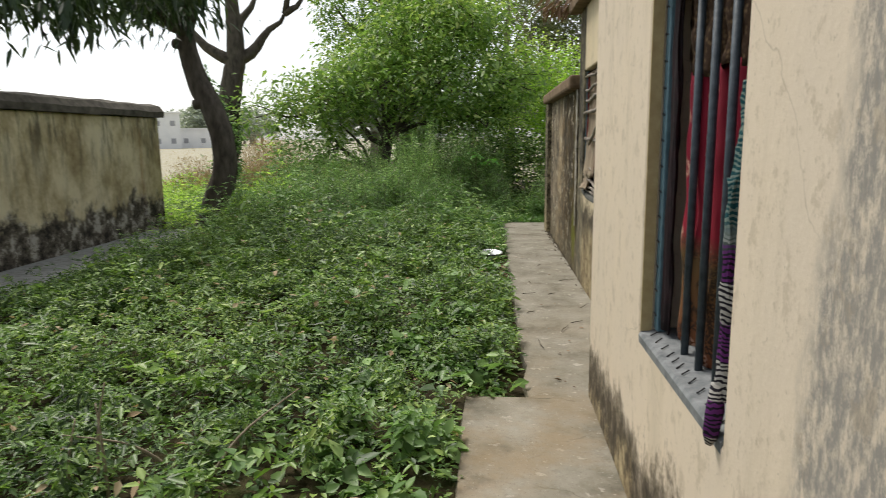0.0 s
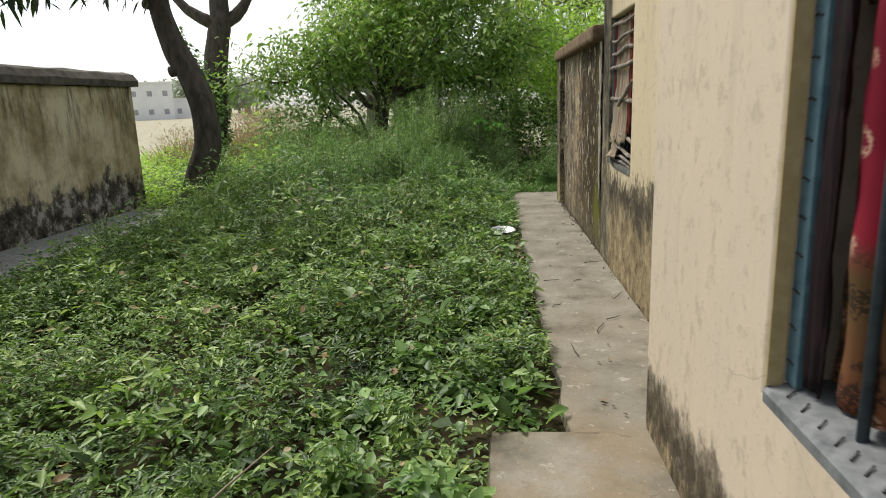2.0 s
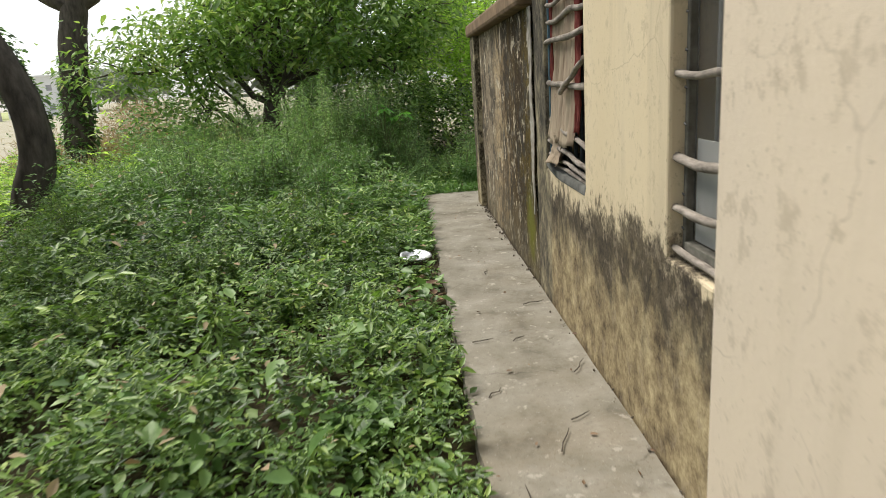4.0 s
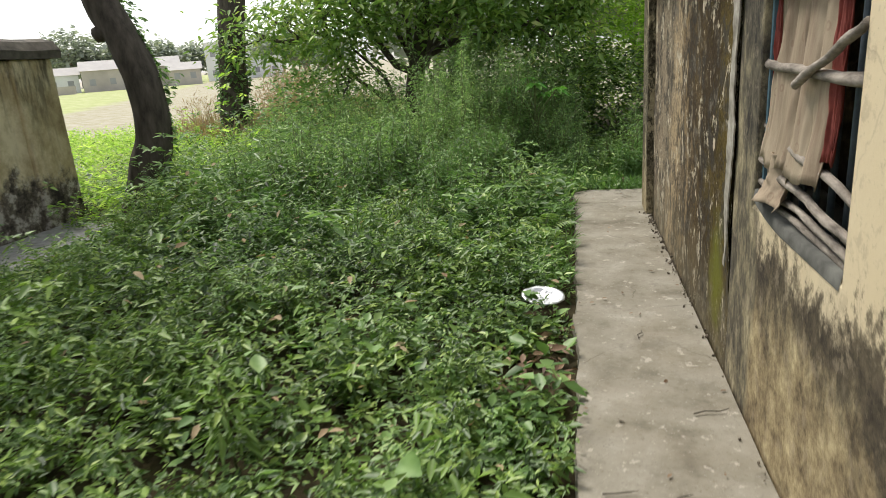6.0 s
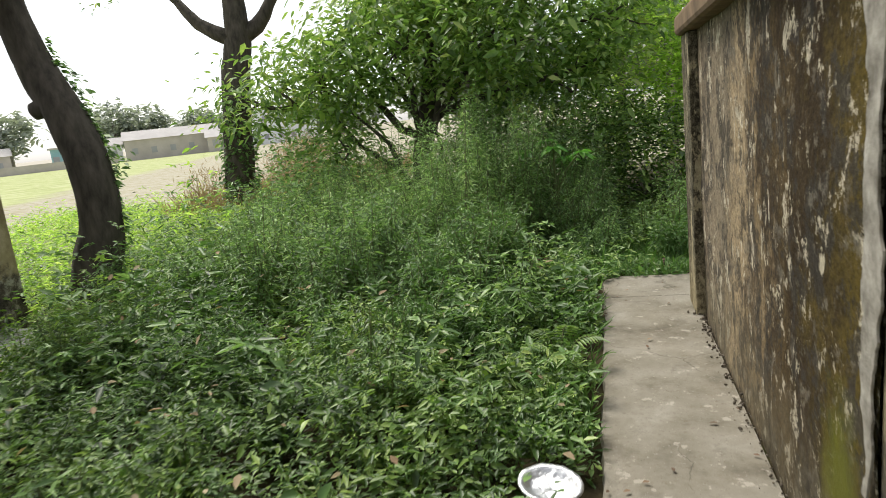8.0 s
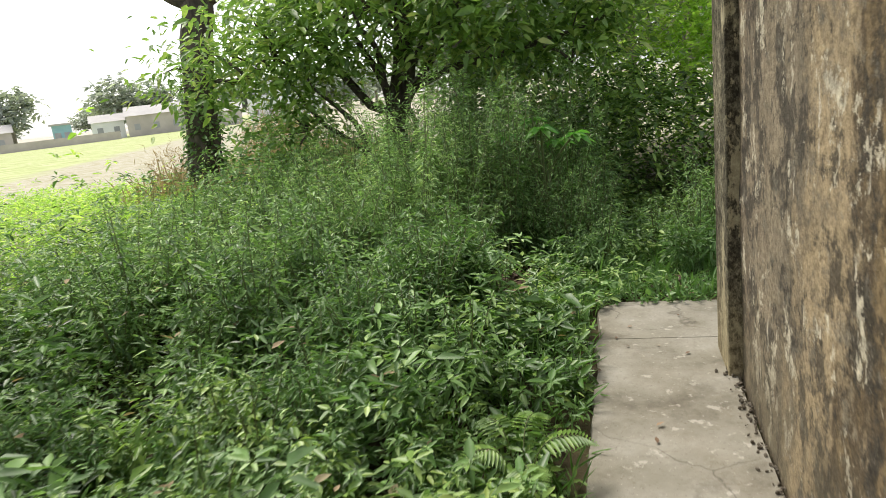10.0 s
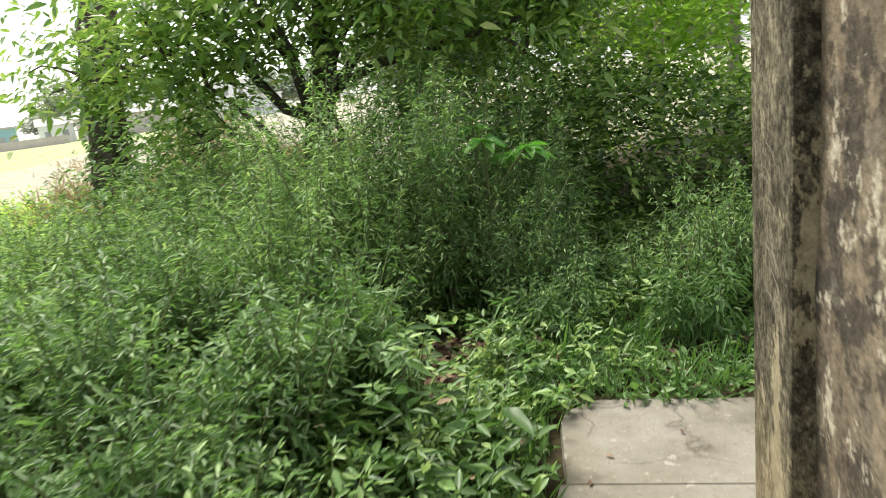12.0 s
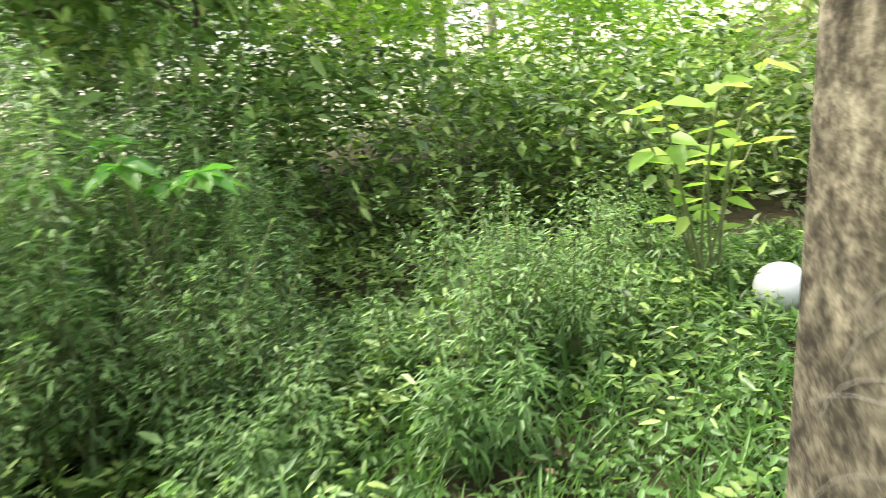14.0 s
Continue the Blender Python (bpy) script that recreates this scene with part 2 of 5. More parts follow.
def concrete_material():
    m = Mat("worn_concrete", 0.9, 0, 0.2)
    f = m.noise(2.5, detail=9, rough=0.65)
    g = m.noise(38, detail=8, rough=0.7)
    col = m.ramp(f, [(0.32, (0.131, 0.117, 0.090)), (0.45, (0.221, 0.203, 0.160)), (0.56, (0.262, 0.243, 0.199)), (0.7, (0.344, 0.324, 0.273))])
    col = m.mix(m.math("MULTIPLY", m.grey(g, 0.56, 0.7), 0.45), col, (0.139, 0.113, 0.078))
    col = m.mix(m.math("MULTIPLY", m.grey(m.noise(14, detail=4), 0.63, 0.68), 0.5), col, (0.492, 0.454, 0.390))
    col = m.mix(m.math("MULTIPLY", m.grey(m.noise(1.4, detail=8, rough=0.7, shift=(7, 1, 0)), 0.45, 0.62), m.ramp(m.math("MULTIPLY", m.axis(1), 0.1), [(0.3, (0.492, 0.486, 0.468)), (0.55, (0.066, 0.065, 0.062))])), col, (0.271, 0.190, 0.101))
    col = m.mix(m.math("MULTIPLY", m.grey(m.noise(3.3, detail=8, rough=0.7, shift=(2, 9, 0)), 0.56, 0.66), 0.45), col, (0.107, 0.093, 0.070))
    # hair cracks, wandering
    vc = m.node("ShaderNodeTexVoronoi", Scale=1.1)
    vc.feature = "DISTANCE_TO_EDGE"
    shift = m.node("ShaderNodeTexNoise", Scale=4.0, Detail=9.0)
    m.link(m.co.outputs["Object"], shift.inputs["Vector"])
    less = m.t.nodes.new("ShaderNodeVectorMath")
    less.operation = "SCALE"
    less.inputs["Scale"].default_value = 0.22
    both = m.t.nodes.new("ShaderNodeVectorMath")
    m.link(shift.outputs["Color"], less.inputs[0])
    m.link(m.co.outputs["Object"], both.inputs[0])
    m.link(less.outputs[0], both.inputs[1])
    m.link(both.outputs[0], vc.inputs["Vector"])
    crack = m.math("MULTIPLY", m.ramp(vc.outputs["Distance"], [(0.0, (1, 1, 1)), (0.006, (0, 0, 0))]), m.grey(m.noise(1.7, shift=(4, 8, 4)), 0.47, 0.55))
    col = m.mix(m.math("MULTIPLY", crack, 0.5), col, (0.05, 0.042, 0.032))
    grit = m.noise(75, detail=5, rough=0.75)
    col = m.mix(m.math("MULTIPLY", m.grey(grit, 0.6, 0.66), 0.5), col, (0.09, 0.075, 0.055))
    col = m.mix(m.math("MULTIPLY", m.grey(m.noise(52, detail=5, rough=0.75, shift=(3, 3, 3)), 0.62, 0.67), 0.4), col, (0.52, 0.49, 0.43))
    return m.done(col, m.math("ADD", m.math("ADD", g, f), grit), 0.45, 0.007)


def ground_material():
    m = Mat("ground", 0.95, 0, 0.1)
    near = m.ramp(m.noise(5, detail=9), [(0.35, (0.03, 0.024, 0.014)), (0.55, (0.06, 0.05, 0.026)), (0.7, (0.05, 0.065, 0.02))])
    # a ploughed tan strip, then a green crop, then the pale ground of the village
    u = m.math("ADD", m.math("MULTIPLY", m.axis(0), 0.91), m.math("MULTIPLY", m.axis(1), 0.41))
    u = m.math("ADD", u, m.math("MULTIPLY", m.math("SUBTRACT", m.noise(0.25, detail=6), 0.5), 5))
    tan = m.ramp(m.noise(1.3, (1, 2.2, 1), 9, 0.7), [(0.33, (0.24, 0.25, 0.1)), (0.42, (0.33, 0.31, 0.2)), (0.52, (0.4, 0.37, 0.29)), (0.65, (0.45, 0.42, 0.35))])
    crop = m.ramp(m.noise(0.5, (1, 2.2, 1), 9, 0.7), [(0.36, (0.28, 0.32, 0.13)), (0.5, (0.39, 0.43, 0.2)), (0.62, (0.47, 0.48, 0.28))])
    far = m.mix(m.ramp(m.math("DIVIDE", m.math("ADD", u, 40.0), 40.0), [(0.74, (1, 1, 1)), (0.78, (0, 0, 0))]), tan, crop)
    far = m.mix(m.ramp(m.math("DIVIDE", m.math("ADD", u, 60.0), 40.0), [(0.4, (1, 1, 1)), (0.5, (0, 0, 0))]), far, (0.44, 0.41, 0.34))
    # the yard ends and the open fields begin along a line beyond the trees
    d = m.math("ADD", m.axis(1), m.math("MULTIPLY", m.axis(0), -0.9))
    d = m.math("ADD", d, m.math("MULTIPLY", m.noise(0.5, detail=5), 5))
    f = m.ramp(m.math("DIVIDE", d, 40.0), [(0.53, (0, 0, 0)), (0.64, (1, 1, 1))])
    return m.done(m.mix(f, near, far), m.noise(25, detail=8), 0.6, 0.03)


M_NEAR = plaster_material("cream_paint_near", (0.67, 0.565, 0.43), (0.61, 0.525, 0.42), 0.24, 0.42, side_stain=1.2)
M_MID = plaster_material("cream_paint_mid", (0.65, 0.55, 0.38), (0.62, 0.515, 0.34), 0.82, 0.93, dark_from=6.62)
M_MOSS = mossy_wall_material("weathered_wall")
def stained_wall_material():
    """Neglected cream wall: grey-brown blotches, black drips under the coping, a mouldy foot."""
    m = Mat("neglected_cream_wall", 0.93, 0, 0.1)
    a = m.noise(1.1, (1, 1, 0.8), 9, 0.7)
    b = m.noise(5, (1, 1, 0.18), 9, 0.7, (2, 5, 0))
    col = m.ramp(a, [(0.34, (0.250, 0.184, 0.098)), (0.46, (0.475, 0.394, 0.230)), (0.56, (0.700, 0.615, 0.402)), (0.72, (0.775, 0.701, 0.506))])
    high = m.ramp(m.math("MULTIPLY", m.axis(2), 0.5), [(0.5, (0, 0, 0)), (0.95, (1, 1, 1))])
    col = m.mix(m.math("MULTIPLY", m.grey(b, 0.5, 0.6), m.math("ADD", m.math("MULTIPLY", high, 0.65), 0.25)), col, (0.05, 0.045, 0.035))
    lift = m.math("ADD", m.axis(2), m.math("MULTIPLY", m.math("SUBTRACT", m.noise(2.6, (1, 1, 0.7), 10, 0.74), 0.5), 1.4))
    damp = m.ramp(lift, [(0.5, (1, 1, 1)), (0.66, (0, 0, 0))])
    crust = m.ramp(m.noise(6, detail=9, rough=0.72), [(0.4, (0.04, 0.036, 0.03)), (0.52, (0.15, 0.13, 0.1)), (0.6, (0.45, 0.42, 0.36))])
    return m.done(m.mix(damp, col, crust), m.noise(40, detail=7), 0.4, 0.006)


M_COPING = simple("black_coping", (0.05, 0.045, 0.038), (0.19, 0.17, 0.14), 7, 0.95)
M_COPING_BROWN = simple("brown_coping", (0.11, 0.075, 0.045), (0.25, 0.17, 0.1), 6, 0.95)
M_LEFT = stained_wall_material()
M_CONC = concrete_material()
M_GROUND = ground_material()
M_BARK = simple("bark", (0.045, 0.038, 0.03), (0.13, 0.11, 0.088), 14, 0.95, stretch=(1, 1, 0.3), bump=1.0)
M_BARK_PALE = simple("pale_bark", (0.22, 0.19, 0.15), (0.38, 0.34, 0.28), 14, 0.9, stretch=(1, 1, 0.3), bump=0.6)
M_STEM = simple("green_stem", (0.09, 0.12, 0.04), (0.19, 0.21, 0.09), 20)
M_WEED = leaf_material("weed_leaf", through=0.3, stops=[(0.0, (0.017, 0.035, 0.008)), (0.35, (0.073, 0.145, 0.029)), (0.7, (0.199, 0.323, 0.065)), (0.95, (0.452, 0.573, 0.170))])
M_GRASS = leaf_material("grass_blade", [(0.0, (0.094, 0.180, 0.030)), (0.6, (0.205, 0.338, 0.065)), (0.95, (0.340, 0.459, 0.123))], 0.4)
# Grass leaf, cooler in hue and darkened: shade put into the path-side weeds' colour.
M_COOL_DIM = leaf_material("cool_dimmed_leaf", [(0.0, (0.055, 0.126, 0.025)), (0.6, (0.119, 0.237, 0.055)), (0.95, (0.197, 0.321, 0.105))], 0.4)
M_SHRUB = leaf_material("shrub_leaf", [(0.0, (0.036, 0.075, 0.022)), (0.4, (0.131, 0.244, 0.068)), (0.75, (0.268, 0.431, 0.138)), (0.97, (0.498, 0.644, 0.266))], 0.4)
M_TREE = leaf_material("tree_leaf", [(0.0, (0.069, 0.135, 0.029)), (0.4, (0.195, 0.333, 0.076)), (0.75, (0.363, 0.498, 0.129)), (0.98, (0.577, 0.585, 0.220))], 0.48, 0.35, 0.4)
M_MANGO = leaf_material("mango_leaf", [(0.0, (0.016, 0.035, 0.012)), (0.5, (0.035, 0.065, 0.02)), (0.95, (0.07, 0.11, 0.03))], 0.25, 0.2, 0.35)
# Sapling's young green; on bush and field-edge weeds it paints sunlight into the colour.
M_BRIGHT = leaf_material("young_and_sunlit_leaf", [(0.0, (0.182, 0.328, 0.047)), (0.5, (0.365, 0.566, 0.095)), (0.95, (0.607, 0.720, 0.209))], 0.68, 0.2)
M_LOBED = leaf_material("lobed_leaf", [(0.0, (0.060, 0.208, 0.025)), (0.5, (0.111, 0.320, 0.043)), (0.95, (0.204, 0.416, 0.076))], 0.6, 0.2)
M_PALE = leaf_material("pale_far_leaf", [(0.0, (0.09, 0.12, 0.05)), (0.5, (0.17, 0.2, 0.09)), (0.95, (0.27, 0.28, 0.14))], 0.4)
# Far foliage paled and greyed: distance haze is put into the leaf colour.
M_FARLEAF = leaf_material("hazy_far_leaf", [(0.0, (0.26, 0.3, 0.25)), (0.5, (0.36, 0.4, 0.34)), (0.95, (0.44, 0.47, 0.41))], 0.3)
M_DRY = leaf_material("dry_leaf", [(0.0, (0.07, 0.04, 0.022)), (0.5, (0.16, 0.095, 0.055)), (0.95, (0.3, 0.2, 0.12))], 0.15, 0.2, 0.7)
M_STRAW = leaf_material("dry_grass", [(0.0, (0.3, 0.2, 0.11)), (0.5, (0.42, 0.31, 0.19)), (0.95, (0.5, 0.42, 0.27))], 0.3, 0.3, 0.8)
M_STEEL = simple("blue_grey_paint", (0.03, 0.042, 0.055), (0.07, 0.09, 0.11), 30, 0.5)
M_BLUE = simple("blue_wood_paint", (0.06, 0.12, 0.155), (0.11, 0.19, 0.23), 25, 0.6)
M_CEMENT = simple("grey_cement", (0.24, 0.24, 0.22), (0.42, 0.42, 0.4), 12, 0.9)
M_STICK = simple("grey_wood_stick", (0.075, 0.062, 0.05), (0.38, 0.335, 0.285), 26, 0.9, stretch=(1, 0.35, 1), bump=1.0)
M_DARK = simple("dark_interior", (0.02, 0.02, 0.02), (0.035, 0.03, 0.03), 5)
M_BLACK = simple("black_tack", (0.01, 0.01, 0.012), (0.03, 0.03, 0.03), 50, 0.5)
M_FOIL = simple("foil", (0.42, 0.43, 0.44), (0.66, 0.67, 0.68), 18, 0.34, 0.85, bump=1.0)
M_WHITE = simple("white_plastic", (0.72, 0.72, 0.7), (0.8, 0.8, 0.78), 12, 0.4)

# ---- builders ----


def part(name, bm, material, parent=None, label="", smooth=False):
    """Links a bmesh as one mesh object, under a parent if one is given."""
    me = bpy.data.meshes.new(name)
    bm.to_mesh(me)
    bm.free()
    me.materials.append(material)
    if smooth:
        me.polygons.foreach_set("use_smooth", [True] * len(me.polygons))
    ob = new(name, me)
    if parent is not None:
        ob.parent = parent
    if label:
        ob["label"] = label
    return ob


def thing(name, label, category, at=(0, 0, 0), kind="", group=""):
    ob = tagged(new(name), label, category, group, kind)
    ob.matrix_basis = Matrix.Translation(at)
    return ob


def box(x0, x1, y0, y1, z0, z1, bm=None, bevel=0.0):
    bm = bm or bmesh.new()
    r = bmesh.ops.create_cube(bm, size=1.0, matrix=Matrix.Translation(((x0 + x1) / 2, (y0 + y1) / 2, (z0 + z1) / 2)) @ Matrix.Diagonal((x1 - x0, y1 - y0, z1 - z0, 1)))
    if bevel:
        es = list({e for v in r["verts"] for e in v.link_edges})
        bmesh.ops.bevel(bm, geom=es, offset=bevel, segments=2, affect="EDGES", profile=0.5)
    return bm


def tube(points, radii, sides=8, bm=None, wobble=0.0):
    """A tapered tube along points."""
    bm = bm or bmesh.new()
    pts = [Vector(p) for p in points]
    rings = []
    side = None
    for i, p in enumerate(pts):
        d = (pts[min(i + 1, len(pts) - 1)] - pts[max(i - 1, 0)]).normalized()
        if side is None:
            side = d.orthogonal().normalized()
        side = (side - d * side.dot(d)).normalized()
        up = d.cross(side)
        ring = []
        for k in range(sides):
            a = 2 * math.pi * k / sides
            r = radii[i] * (1 + wobble * noise.noise(p * 3 + Vector((math.cos(a), math.sin(a), 0)) * 1.3))
            ring.append(bm.verts.new(p + (side * math.cos(a) + up * math.sin(a)) * r))
        rings.append(ring)
    for a, b in zip(rings, rings[1:]):
        for k in range(sides):
            bm.faces.new((a[k], a[(k + 1) % sides], b[(k + 1) % sides], b[k]))
    bm.faces.new(list(reversed(rings[0])))
    bm.faces.new(rings[-1])
    return bm


def curve_points(ctrl, n):
    """A smooth line through control points (Catmull-Rom)."""
    c = [Vector(p) for p in ctrl]
    c = [c[0] * 2 - c[1]] + c + [c[-1] * 2 - c[-2]]
    out = []
    for i in range(1, len(c) - 2):
        for k in range(n):
            t = k / n
            p0, p1, p2, p3 = c[i - 1], c[i], c[i + 1], c[i + 2]
            out.append(0.5 * ((2 * p1) + (p2 - p0) * t + (2 * p0 - 5 * p1 + 4 * p2 - p3) * t * t + (3 * p1 - p0 - 3 * p2 + p3) * t ** 3))
    out.append(c[-2])
    return out


def wall_panel(name, x0, x1, y0, y1, z0, z1, openings, material, parent=None, label=""):
    """A wall in the plane x, with openings (ya, yb, za, zb) that go through it."""
    ys = sorted({y0, y1, *[v for o in openings for v in o[:2]]})
    zs = sorted({z0, z1, *[v for o in openings for v in o[2:]]})

    def solid(i, j):
        if not (0 <= i < len(ys) - 1 and 0 <= j < len(zs) - 1):
            return False
        cy, cz = (ys[i] + ys[i + 1]) / 2, (zs[j] + zs[j + 1]) / 2
        return not any(a < cy < b and c < cz < d for a, b, c, d in openings)
    bm = bmesh.new()

    def quad(*vs):
        bm.faces.new([bm.verts.new(v) for v in vs])
    for i in range(len(ys) - 1):
        for j in range(len(zs) - 1):
            if not solid(i, j):
                continue
            a, b, c, d = ys[i], ys[i + 1], zs[j], zs[j + 1]
            quad((x0, a, c), (x0, a, d), (x0, b, d), (x0, b, c))
            quad((x1, a, c), (x1, b, c), (x1, b, d), (x1, a, d))
            if not solid(i - 1, j):
                quad((x0, a, c), (x1, a, c), (x1, a, d), (x0, a, d))
            if not solid(i + 1, j):
                quad((x0, b, c), (x0, b, d), (x1, b, d), (x1, b, c))
            if not solid(i, j - 1):
                quad((x0, a, c), (x0, b, c), (x1, b, c), (x1, a, c))
            if not solid(i, j + 1):
                quad((x0, a, d), (x1, a, d), (x1, b, d), (x0, b, d))
    bmesh.ops.remove_doubles(bm, verts=bm.verts, dist=1e-5)
    bmesh.ops.recalc_face_normals(bm, faces=bm.faces)
    ob = part(name, bm, material, parent, label)
    mod = ob.modifiers.new("worn edges", "BEVEL")
    mod.width, mod.segments, mod.limit_method = 0.012, 2, "ANGLE"
    return ob


def leaves(name, P, az, pitch, roll, L, W, material, parent=None, droop=0.12, label=""):
    """Folded six-cornered leaves in one mesh: base points, directions and sizes as arrays."""
    n = len(P)
    d = np.stack([np.cos(az) * np.cos(pitch), np.sin(az) * np.cos(pitch), np.sin(pitch)], 1)
    s = np.stack([-np.sin(az), np.cos(az), np.zeros(n)], 1)
    u = np.cross(d, s)
    s = s * np.cos(roll)[:, None] + u * np.sin(roll)[:, None]
    u = np.cross(d, s)
    L, W = L[:, None], W[:, None]
    down = np.zeros((n, 3))
    down[:, 2] = -droop
    V = np.empty((n, 6, 3))
    V[:, 0] = P
    V[:, 1] = P + d * L * 0.32 + s * W * 0.46 + u * W * 0.14
    V[:, 2] = P + d * L * 0.68 + s * W * 0.34 + u * W * 0.1 + down * L * 0.5
    V[:, 3] = P + d * L + down * L
    V[:, 4] = P + d * L * 0.68 - s * W * 0.34 + u * W * 0.1 + down * L * 0.5
    V[:, 5] = P + d * L * 0.32 - s * W * 0.46 + u * W * 0.14
    me = bpy.data.meshes.new(name)
    me.vertices.add(n * 6)
    me.vertices.foreach_set("co", V.ravel())
    base = (np.arange(n) * 6)[:, None]
    F = (base + np.array([[0, 1, 2, 3, 0, 3, 4, 5]])).ravel()
    me.loops.add(n * 8)
    me.loops.foreach_set("vertex_index", F)
    me.polygons.add(n * 2)
    me.polygons.foreach_set("loop_start", np.arange(n * 2) * 4)
    me.update(calc_edges=True)
    me.materials.append(material)
    ob = new(name, me)
    if parent is not None:
        ob.parent = parent
    if label:
        ob["label"] = label
    return ob

# ---- the large structure ----
X_NEAR, X_WALL = 0.555, 0.91           # faces of the near block and of the long wall
Y_NEAR, Y_SEAM, Y_END = 3.62, 7.06, 10.53


def build_ground():
    bm = bmesh.new()
    bmesh.ops.create_grid(bm, x_segments=2, y_segments=2, size=1500)
    g = part("ground", bm, M_GROUND)
    tagged(g, "bare brown soil under weeds, running out into dry tan and green fields", "ground", kind="structure")


build_ground()

near = tagged(wall_panel("wall_near", X_NEAR, X_NEAR + 0.25, -3.5, Y_NEAR, -0.1, 3.1, [(1.53, 2.43, 0.76, 2.02)], M_NEAR), "cream painted house wall with mouldy foot", "wall", kind="structure")
near_end = tagged(part("wall_near_end", box(X_NEAR + 0.252, 4.4, Y_NEAR - 0.25, Y_NEAR - 0.003, -0.1, 3.1), M_NEAR), "cream painted return of the house wall", "wall", kind="structure")
mid = tagged(wall_panel("wall_mid", X_WALL, X_WALL + 0.24, Y_NEAR + 0.003, Y_SEAM, -0.1, 2.72, [(3.98, 4.72, 0.86, 2.1), (5.8, 6.72, 0.93, 2.12)], M_MID), "cream painted wall, black mould rising from its foot", "wall", kind="structure")
# Unseen shell: near-black back and side walls and a roof keep the rooms dark.
back = tagged(part("wall_back", box(4.4, 4.6, -3.5, Y_SEAM, -0.1, 3.1), M_DARK), "unseen near-black back wall of the house", "wall", kind="structure")
side_a = tagged(part("wall_side", box(X_NEAR + 0.26, 4.4, -3.7, -3.5, -0.1, 3.1), M_DARK), "unseen near-black side wall of the house", "wall", kind="structure")
side_b = tagged(part("wall_side", box(X_WALL + 0.245, 4.4, Y_SEAM - 0.2, Y_SEAM - 0.003, -0.1, 2.72), M_MID), "end wall of the house", "wall", kind="structure")
roof_a = tagged(part("roof", box(0.3, 4.7, -3.8, Y_NEAR + 0.15, 3.1, 3.22), M_CEMENT), "unseen flat cement roof slab", "roof", kind="structure")
roof_b = tagged(part("roof", box(0.8, 4.7, Y_NEAR + 0.155, Y_SEAM + 0.1, 2.722, 2.84, bevel=0.01), M_COPING_BROWN), "stained roof slab with a short eave", "roof", kind="structure")


def build_boundary():
    w = thing("wall_boundary", "old boundary wall streaked black, tan and olive", "wall", kind="structure")
    bm = bmesh.new()
    # slightly uneven face
    ny, nz = 60, 34
    grid = []
    for i in range(ny + 1):
        row = []
        for j in range(nz + 1):
            y, z = Y_SEAM + 0.003 + (Y_END - 0.38 - Y_SEAM) * i / ny, -0.1 + 2.08 * j / nz
            row.append(bm.verts.new((X_WALL + 0.012 * noise.noise((y * 2, z * 2, 0)) + 0.005 * noise.noise((y * 9, z * 9, 3)), y, z)))
        grid.append(row)
    for i in range(ny):
        for j in range(nz):
            bm.faces.new((grid[i][j], grid[i][j + 1], grid[i + 1][j + 1], grid[i + 1][j]))
    part("face", bm, M_MOSS, w, smooth=True)
    part("core", box(X_WALL + 0.03, X_WALL + 0.2, Y_SEAM + 0.003, Y_END - 0.003, -0.1, 1.975), M_MOSS, w)
    part("pilaster", box(X_WALL - 0.06, X_WALL + 0.2, Y_END - 0.39, Y_END, -0.1, 1.98, bevel=0.012), pilaster_material(), w, "weathered end pilaster with flaking plaster")
    part("coping", box(X_WALL - 0.1, X_WALL + 0.26, Y_SEAM + 0.01, Y_END + 0.04, 1.982, 2.12, bevel=0.03), M_COPING_BROWN, w, "brown stained cement coping")
    r = random.Random(5)
    M_TRACE = simple("pale_root_trace", (0.3, 0.275, 0.22), (0.4, 0.37, 0.31), 30, 0.95)
    for k in range(9):
        zc, rad, y0 = 0.75 + 0.06 * k, r.uniform(0.06, 0.14), Y_END - r.uniform(0.12, 0.2)
        pts = [(X_WALL - 0.061, y0 + rad * math.cos(a), zc + rad * math.sin(a)) for a in np.linspace(0.2, 2.4, 10) if Y_END - 0.37 < y0 + rad * math.cos(a) < Y_END - 0.02]
        if len(pts) > 3:
            part("root_trace", tube(pts, [0.0004] * len(pts), 5), M_TRACE, w, "pale trace of a climber's rootlet")
    bm = bmesh.new()
    # pale strip of fresh plaster down the joint
    l, r = [], []
    for k in range(110):
        z = 0.55 + 1.42 * k / 109
        n1, n2 = noise.noise((z * 4, 0, 0)), noise.noise((z * 5, 9, 0))
        wd = (0.05 + 0.03 * noise.noise((z * 3, 4, 0))) * (0.2 + 0.8 * min(1, (z - 0.55) * 2.2))
        l.append(bm.verts.new((X_WALL - 0.017, Y_SEAM + 0.03 - wd + 0.045 * n1 + 0.014 * noise.noise((z * 17, 2, 0)) + 0.007 * noise.noise((z * 45, 2, 0)), z)))
        r.append(bm.verts.new((X_WALL - 0.017, Y_SEAM + 0.03 + wd + 0.045 * n1 + 0.03 * n2 + 0.018 * noise.noise((z * 15, 7, 0)) + 0.008 * noise.noise((z * 41, 7, 0)), z)))
    for k in range(109):
        bm.faces.new((l[k], r[k], r[k + 1], l[k + 1]))
    o = part("plaster_strip", bm, simple("pale_plaster", (0.1, 0.088, 0.066), (0.5, 0.465, 0.4), 11, 0.95, bump=0.8), w, "pale strip of bare plaster")
    m = o.modifiers.new("thick", "SOLIDIFY")
    m.thickness, m.offset = 0.006, 0


build_boundary()


